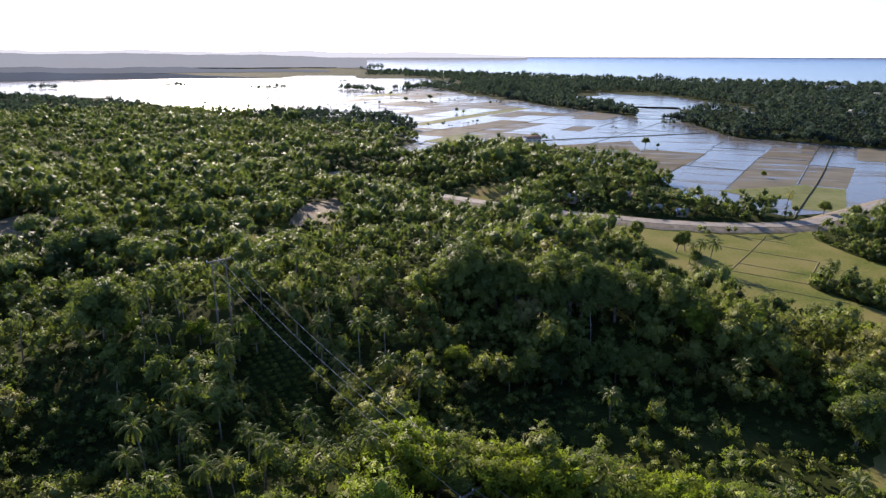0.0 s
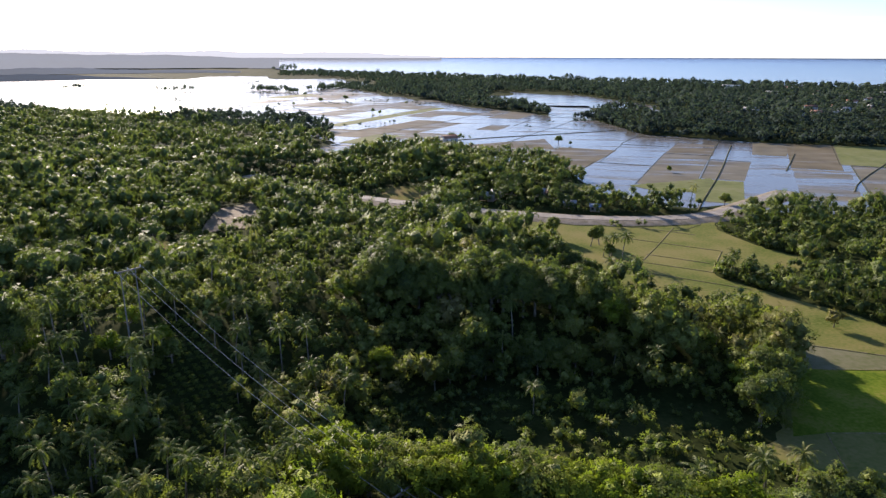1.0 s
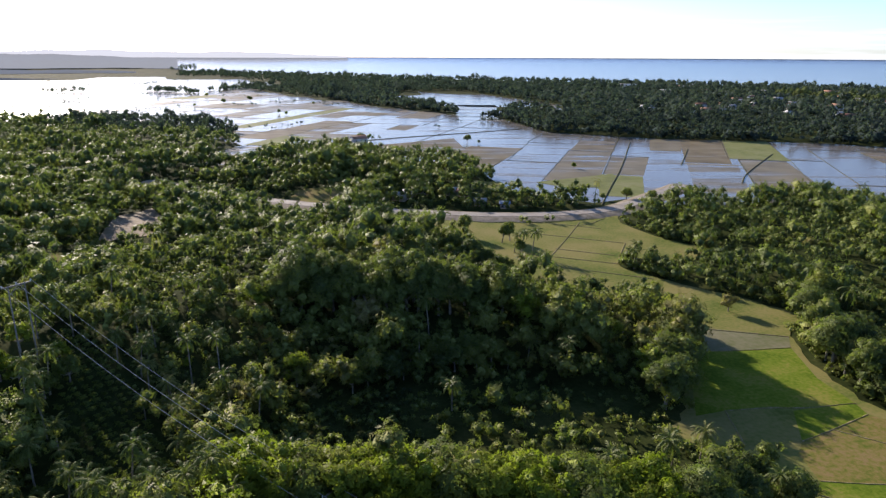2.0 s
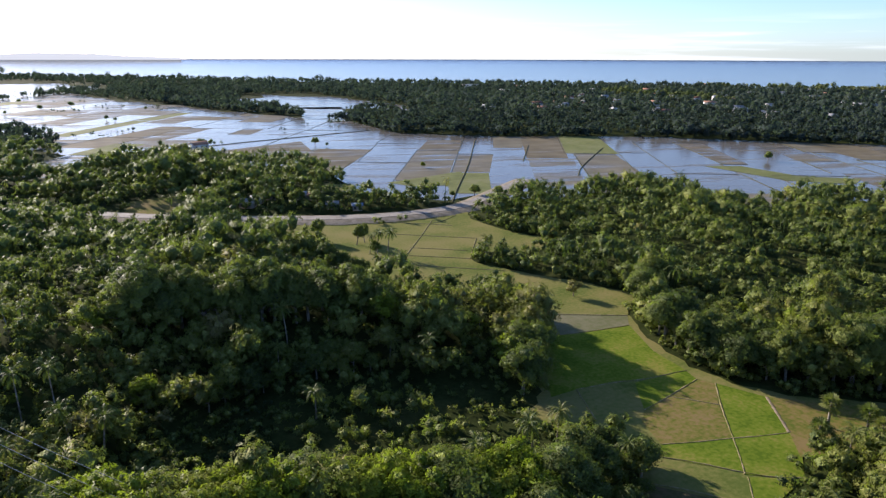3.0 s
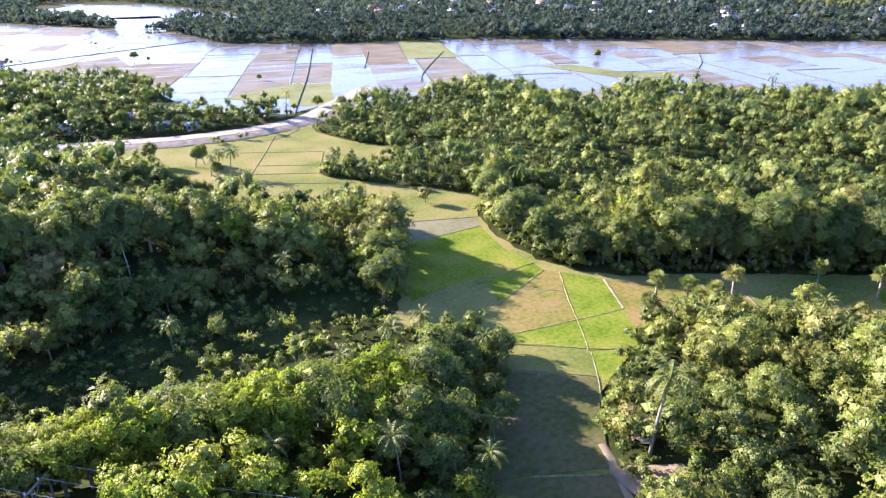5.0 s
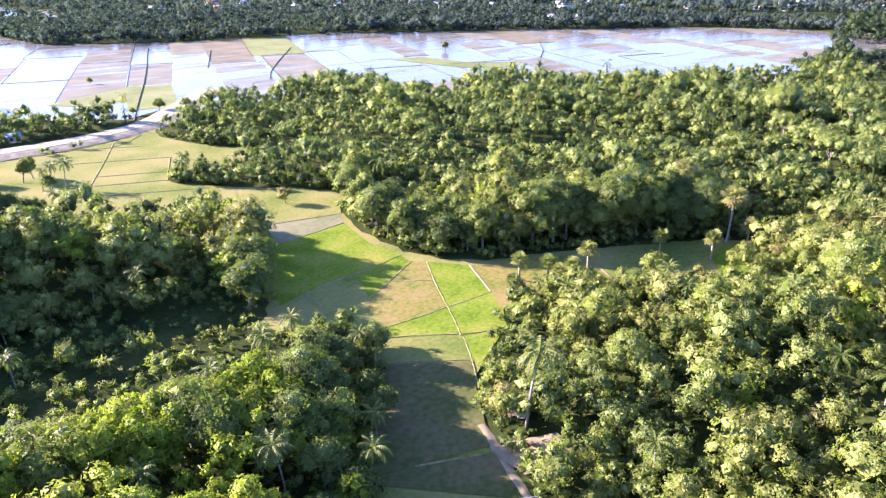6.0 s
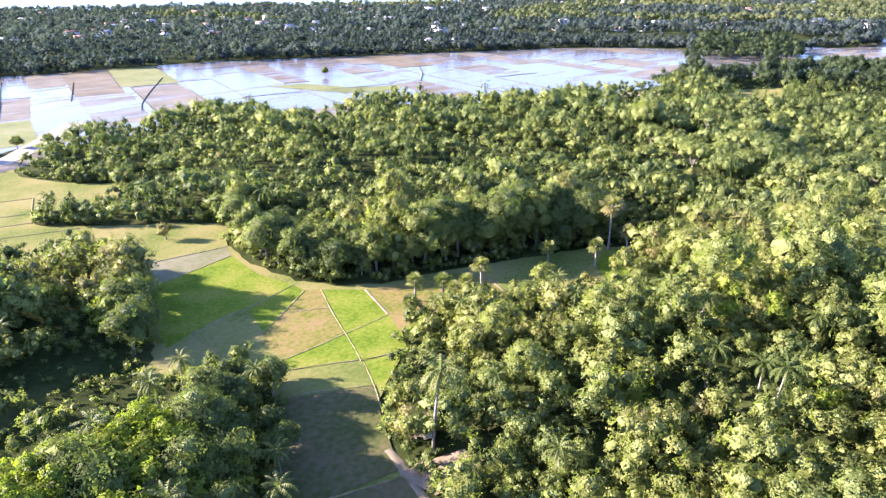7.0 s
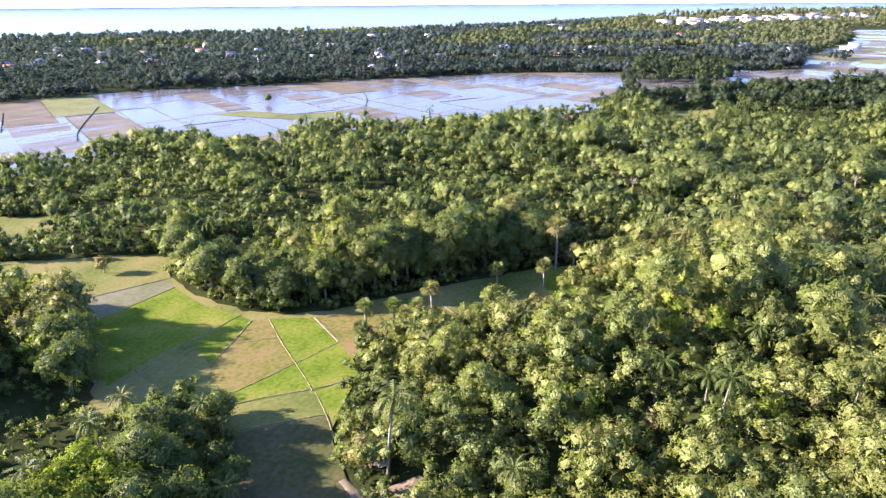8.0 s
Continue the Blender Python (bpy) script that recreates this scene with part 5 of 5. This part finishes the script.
for x, y in ((-149.2, 259.1), (-123.3, 232.3), (-114.0, 242.5), (-96.2, 228.1), (-93.8, 249.2), (-133.8, 223.0), (-71.2, 269.2), (-131.4, 262.6), (275.6, 21.5), (266.8, 7.9), (294.1, -4.0), (271.0, -16.5), (285.4, -33.2), (254.3, 32.0), (312.0, 5.7),
             (301, 28), (327, -18), (338, 12), (322, -46), (350, -30), (290, 42), (318, 44), (345, 36), (262, -38), (303, -62), (372, -8), (366, 24), (281, 2), (336, -70), (300, -20), (390, -40)):
    lone("rain_tree", x, y, UMBRELLA, 0.8 + 0.35 * ((x * 7.3) % 1), "wide flat-crowned tree with feathery green layers", "tree", x * 5)

# rows of young crop on the slope under the wires
rows_v, rows_f, rows_n = [], [], 0
crop = pattern(150, 1.0, 2.2, 40, 0.5, 2, 5, 3)
for i in range(-12, 13):
    for j in range(-18, 19):
        a = np.array([-27.0, 134.0]) + np.array([0.818, 0.576]) * i * 2.2 + np.array([0.576, -0.818]) * j * 1.7
        a = a + np.random.uniform(-0.25, 0.25, 2)
        if not inside(a[:1], a[1:], CROP)[0]:
            continue
        z = float(land([a[0]], [a[1]])[0])
        rows_v.append(crop[0] * np.random.uniform(0.75, 1.15) + [a[0], a[1], z])
        rows_f.append(crop[1] + rows_n)
        rows_n += len(crop[0])
tagged(new("crop_rows", mesh_of("crop_rows", np.concatenate(rows_v), np.concatenate(rows_f), [LEAF], tint=0.05, smooth=True)), "rows of young leafy crop on a slope", "crop", kind="stuff")


# ---- buildings ----
def box(x0, x1, y0, y1, z0, z1):
    v = np.array([(x, y, z) for z in (z0, z1) for x, y in ((x0, y0), (x1, y0), (x1, y1), (x0, y1))], float)
    return v, np.array([(3, 2, 1, 0), (4, 5, 6, 7), (0, 1, 5, 4), (1, 2, 6, 5), (2, 3, 7, 6), (3, 0, 4, 7)])


def building(name, x, y, turn, w, d, h, roof_mat, label, category, wall_mat=PLASTER, flat=False, z=None):
    z = float(max(land([x], [y])[0], 0)) if z is None else z
    p = far(np.array([[x, y, z]]))[0]
    ob = empty(name, pose(*p, 0, 0, turn))
    part("wall", mesh_of("wall", *box(-w / 2, w / 2, -d / 2, d / 2, -0.4, h), wall_mat), ob)
    o = 0.6
    if flat:
        v, f = box(-w / 2 - o, w / 2 + o, -d / 2 - o, d / 2 + o, h, h + 0.35)
    else:
        r = d * 0.28
        t = 0.14
        v = np.array([(sx * (w / 2 + o), yy, zz + k) for k in (0, t) for sx in (-1, 1) for yy, zz in ((-d / 2 - o, h - 0.2), (0, h + r), (d / 2 + o, h - 0.2))])
        f = np.array([(6, 9, 10, 7), (7, 10, 11, 8), (0, 1, 4, 3), (1, 2, 5, 4), (0, 3, 9, 6), (2, 8, 11, 5), (0, 6, 7, 1), (1, 7, 8, 2), (3, 4, 10, 9), (4, 5, 11, 10)])
        g = np.array([(sx * w / 2, yy, zz) for sx in (-1, 1) for yy, zz in ((-d / 2, h), (d / 2, h), (0, h + r - 0.15))])
        part("gable", mesh_of("gable", g[:3], np.array([(0, 1, 2)]), wall_mat), ob)
        part("gable", mesh_of("gable", g[3:], np.array([(0, 2, 1)]), wall_mat), ob)
    roof = part("roof", mesh_of("roof", v, f, roof_mat), ob, "corrugated metal roof")
    if not flat and math.hypot(x, y) < 700:
        part("ridge_cap", mesh_of("ridge_cap", *tube([(-w / 2 - o, 0, h + d * 0.28 + 0.14), (0, 0, h + d * 0.28 + 0.14), (w / 2 + o, 0, h + d * 0.28 + 0.14)], [0.12, 0.12, 0.12], 6), roof_mat), roof)
    count = min(max(2, int(w / 4)), 7)
    for side in ((-1, 1) if math.hypot(x, y) < 700 else (-1,)):
        for k in range(count):
            wx = -w / 2 + w * (k + 0.5) / count
            for st in range(max(1, min(int(h / 3.2), 3))):
                z0 = st * 3.0 + 0.95
                v, f = box(wx - 0.55, wx + 0.55, side * d / 2 - 0.03, side * d / 2 + 0.03, z0, z0 + 1.15)
                pane = part("window", mesh_of("window", v, f, DARK_OPENING), ob)
                if math.hypot(x, y) < 700:
                    rails = [box(wx - 0.65, wx + 0.65, side * d / 2 - 0.06, side * d / 2 + 0.06, q, q + 0.1) for q in (z0 - 0.1, z0 + 1.15)]
                    rails += [box(q, q + 0.1, side * d / 2 - 0.06, side * d / 2 + 0.06, z0, z0 + 1.15) for q in (wx - 0.65, wx + 0.55)]
                    part("window_frame", mesh_of("window_frame", *merge(*rails), WOOD), pane)
    v, f = box(w / 2 - 0.03, w / 2 + 0.03, -0.5, 0.5, 0.0, 2.05)
    part("door", mesh_of("door", v, f, WOOD), ob)
    return tagged(ob, label, category)


rb_ = random.Random(5)
for x, y, w, turn, roof in ((114, 363, 8, -30, METAL_ROOF), (123, 338, 6, -25, METAL_ROOF), (120, 358, 7, -30, RUST_ROOF), (84, 362, 8, -38, METAL_ROOF), (45, 479, 12, 10, BLUE_ROOF), (100, 371, 7, -35, RUST_ROOF),
                            (134, 330, 5, -20, BLUE_ROOF), (90, 366, 6, -35, METAL_ROOF), (59, 474, 9, 30, BLUE_ROOF)):
    building("house", x, y, turn, w, w * 0.7, 2.8, roof, "small roadside house with a metal roof", "house", DULL_WALL)
for x, y, k, s in ((108, 357, 0, 0.9), (117, 350, 2, 0.8), (128, 346, 6, 0.75), (93, 374, 0, 0.9), (79, 378, 2, 1.0), (139, 343, 0, 0.6), (103, 380, 6, 1.0), (70, 372, 4, 0.8)):
    lone("broadleaf_tree", x, y - 4, TREES[k][2], s, "leafy tree shading roadside houses", "tree", x * 3)
building("house", 108, 634, 20, 14, 9, 3.5, RUST_ROOF, "brown-roofed house on an islet in flood water", "house")
building("hut", 97.5, 45.5, 40, 2.4, 2.0, 2.1, METAL_ROOF, "small hut with pale walls among trees", "hut")
building("hut", 92.5, 47.0, 40, 2.6, 2.2, 2.0, RUST_ROOF, "small rusty-roofed shed among trees", "hut")
building("hut", 141.0, 57.0, 15, 5.5, 3.6, 2.2, METAL_ROOF, "open hut with a pale metal roof by the palms", "hut")
for x, y, w, h, roof in ((902, 1460, 62, 12, METAL_ROOF), (857, 1243, 40, 9, METAL_ROOF), (563, 862, 24, 6, METAL_ROOF), (512, 828, 18, 5, RUST_ROOF), (874, 673, 44, 5, METAL_ROOF), (952, 671, 20, 8, METAL_ROOF),
                         (1123, 635, 90, 5, METAL_ROOF), (891, 424, 26, 8, METAL_ROOF), (753, 370, 20, 5, METAL_ROOF), (778, 350, 14, 5, METAL_ROOF), (828, 799, 18, 6, RUST_ROOF), (878, 1097, 24, 6, METAL_ROOF),
                         (925, 445, 20, 8, METAL_ROOF), (901, 697, 44, 5, METAL_ROOF), (1390, 683, 40, 8, METAL_ROOF), (1292, 407, 30, 7, RUST_ROOF), (1129, 306, 24, 7, METAL_ROOF),
                         (1255, 212, 30, 7, RUST_ROOF), (1251, -52, 50, 7, METAL_ROOF), (1269, -128, 60, 7, METAL_ROOF), (1350, -233, 30, 11, PLASTER), (1883, 154, 70, 9, METAL_ROOF), (2141, 442, 80, 10, METAL_ROOF),
                         (1621, 60, 40, 8, RUST_ROOF), (1792, -8, 40, 8, METAL_ROOF), (1844, -265, 50, 9, RUST_ROOF), (1460, 578, 30, 8, METAL_ROOF), (1057, 1010, 30, 8, METAL_ROOF), (958, 1086, 24, 7, METAL_ROOF), (735, 914, 20, 6, RUST_ROOF),
                         (2253, 456, 110, 9, METAL_ROOF), (1804, 134, 90, 9, METAL_ROOF), (1170, -65, 60, 7, METAL_ROOF), (1186, -129, 46, 7, METAL_ROOF), (1276, -214, 44, 9, PLASTER), (1905, 362, 50, 9, METAL_ROOF), (1880, 512, 60, 9, METAL_ROOF), (2132, 256, 60, 9, METAL_ROOF),
                         (887, 1428, 60, 9, METAL_ROOF), (838, 1208, 36, 8, METAL_ROOF), (541, 822, 26, 6, METAL_ROOF), (861, 411, 40, 7, METAL_ROOF), (1447, 677, 40, 8, METAL_ROOF), (863, 661, 50, 6, METAL_ROOF), (1235, 780, 30, 7, METAL_ROOF), (1155, 1121, 30, 7, RUST_ROOF)):
    building("building", x, y, math.degrees(math.atan2(-x, y)) + rb_.uniform(-15, 15), w * 0.65, min(w * 0.35, 11), h * 0.75, roof, "pale long building among distant trees", "building", flat=h > 8)
for k in range(72):
    u = rb_.random()
    x, y = 2400 + 900 * u + rb_.uniform(-250, 250), 150 - 700 * u + rb_.uniform(-60, 60)
    building("building", x, y, -80 + rb_.uniform(-20, 20), rb_.uniform(18, 60), 12, rb_.choice([9, 12, 16]), rb_.choice([METAL_ROOF, METAL_ROOF, RUST_ROOF, PLASTER]), "white building of a distant coastal town", "building", flat=rb_.random() < 0.5)
for k in range(110):
    a = rb_.uniform(0.62, 1.66)
    r = rb_.uniform(980, 2000)
    x, y = r * math.sin(a), r * math.cos(a)
    if not wooded(np.array([x]), np.array([y]), 20)[0]:
        continue
    building("house", x, y, rb_.uniform(0, 180), rb_.uniform(9, 20), 8, rb_.choice([4.5, 6, 7]), rb_.choice([METAL_ROOF, RUST_ROOF, METAL_ROOF]), "small house with a metal roof in distant woods", "house")


# ---- power line ----
def pylon(x, y, height, turn, arm):
    z = float(land([x], [y])[0])
    ob = empty("power_pole", pose(x, y, z, 0, 0, turn))
    for q in (-1, 1):
        part("post", mesh_of("post", *tube([(q * arm * 0.28, 0, -1), (q * arm * 0.28, 0, height * 0.5), (q * arm * 0.28, 0, height)], [0.17, 0.15, 0.12], 8), WOOD, smooth=True), ob)
        part("brace", mesh_of("brace", *tube([(q * arm * 0.28, 0, height - 2.2), (-q * arm * 0.02, 0, height - 0.5), (-q * arm * 0.28, 0, height - 0.4)], [0.06, 0.06, 0.06], 6), WOOD), ob)
    crossarm = part("crossarm", mesh_of("crossarm", *box(-arm / 2, arm / 2, -0.12, 0.12, height - 0.35, height - 0.1), WOOD), ob)
    tips = []
    for q in (-0.48, 0, 0.48):
        part("insulator", mesh_of("insulator", *tube([(q * arm, 0, height - 0.1), (q * arm, 0, height + 0.2), (q * arm, 0, height + 0.45)], [0.1, 0.14, 0.05], 8), PLASTER), crossarm, "pale ceramic insulator")
        c, s = math.cos(radians(turn)), math.sin(radians(turn))
        tips.append((x + q * arm * c, y + q * arm * s, z + height + 0.45))
    tagged(ob, "wooden H-frame power pole with a crossarm", "power pole", "power poles")
    return tips


P1, P2 = (8.2, 91.0), (-46.4, 152.4)
turn = math.degrees(math.atan2(P2[1] - P1[1], P2[0] - P1[0])) - 90
tips_a = pylon(*P1, 14.2 - float(land([P1[0]], [P1[1]])[0]), turn, 6.0)
tips_b = pylon(*P2, 33.8 - float(land([P2[0]], [P2[1]])[0]), turn, 6.0)
for a, b in [*zip(tips_a, tips_b)]:
    s = np.linspace(0, 1, 25)[:, None]
    line = np.array(a) * (1 - s) + np.array(b) * s
    line[:, 2] -= 4 * 2.2 * (s * (1 - s))[:, 0]
    tagged(new("power_wire", mesh_of("power_wire", *tube(line, np.full(25, 0.034), 5), STEEL)), "thin sagging power wire between poles", "wire", "power wires")
for a in tips_a:
    s = np.linspace(0, 1, 15)[:, None]
    line = np.array(a) * (1 - s) + (np.array(a) + np.array([48, -66, 4])) * s
    line[:, 2] -= 4 * 1.5 * (s * (1 - s))[:, 0]
    tagged(new("power_wire", mesh_of("power_wire", *tube(line, np.full(15, 0.034), 5), STEEL)), "thin sagging power wire between poles", "wire", "power wires")


# ---- distant hills behind the bay ----
def ridge(name, bearing0, bearing1, r, base, tops, mat, rough=0.12):
    b = np.radians(np.linspace(bearing0, bearing1, 420))
    t = np.interp(np.linspace(0, 1, 420), np.linspace(0, 1, len(tops)), tops)
    k = np.arange(420)
    t = t * (1 + rough * np.sin(k * 0.106 + r) + rough * 0.5 * np.sin(k * 0.31) + rough * 0.4 * np.sin(k * 1.9 + r) * np.sin(k * 0.83))
    rows = [np.c_[-np.sin(b) * (r + dr), np.cos(b) * (r + dr), base + t * q] for dr, q in ((-8, 0.0), (-4, 0.6), (0, 1.0), (60, 0.0))]
    v = np.concatenate(rows)
    ii = (np.arange(3)[:, None] * 420 + np.arange(419)[None]).ravel()
    return tagged(new(name, mesh_of(name, v, np.c_[ii, ii + 1, ii + 421, ii + 420], mat, smooth=True)), "low hazy land and hills along the far shore", "hills", kind="structure")


# each farther layer glows more, in place of thickening haze
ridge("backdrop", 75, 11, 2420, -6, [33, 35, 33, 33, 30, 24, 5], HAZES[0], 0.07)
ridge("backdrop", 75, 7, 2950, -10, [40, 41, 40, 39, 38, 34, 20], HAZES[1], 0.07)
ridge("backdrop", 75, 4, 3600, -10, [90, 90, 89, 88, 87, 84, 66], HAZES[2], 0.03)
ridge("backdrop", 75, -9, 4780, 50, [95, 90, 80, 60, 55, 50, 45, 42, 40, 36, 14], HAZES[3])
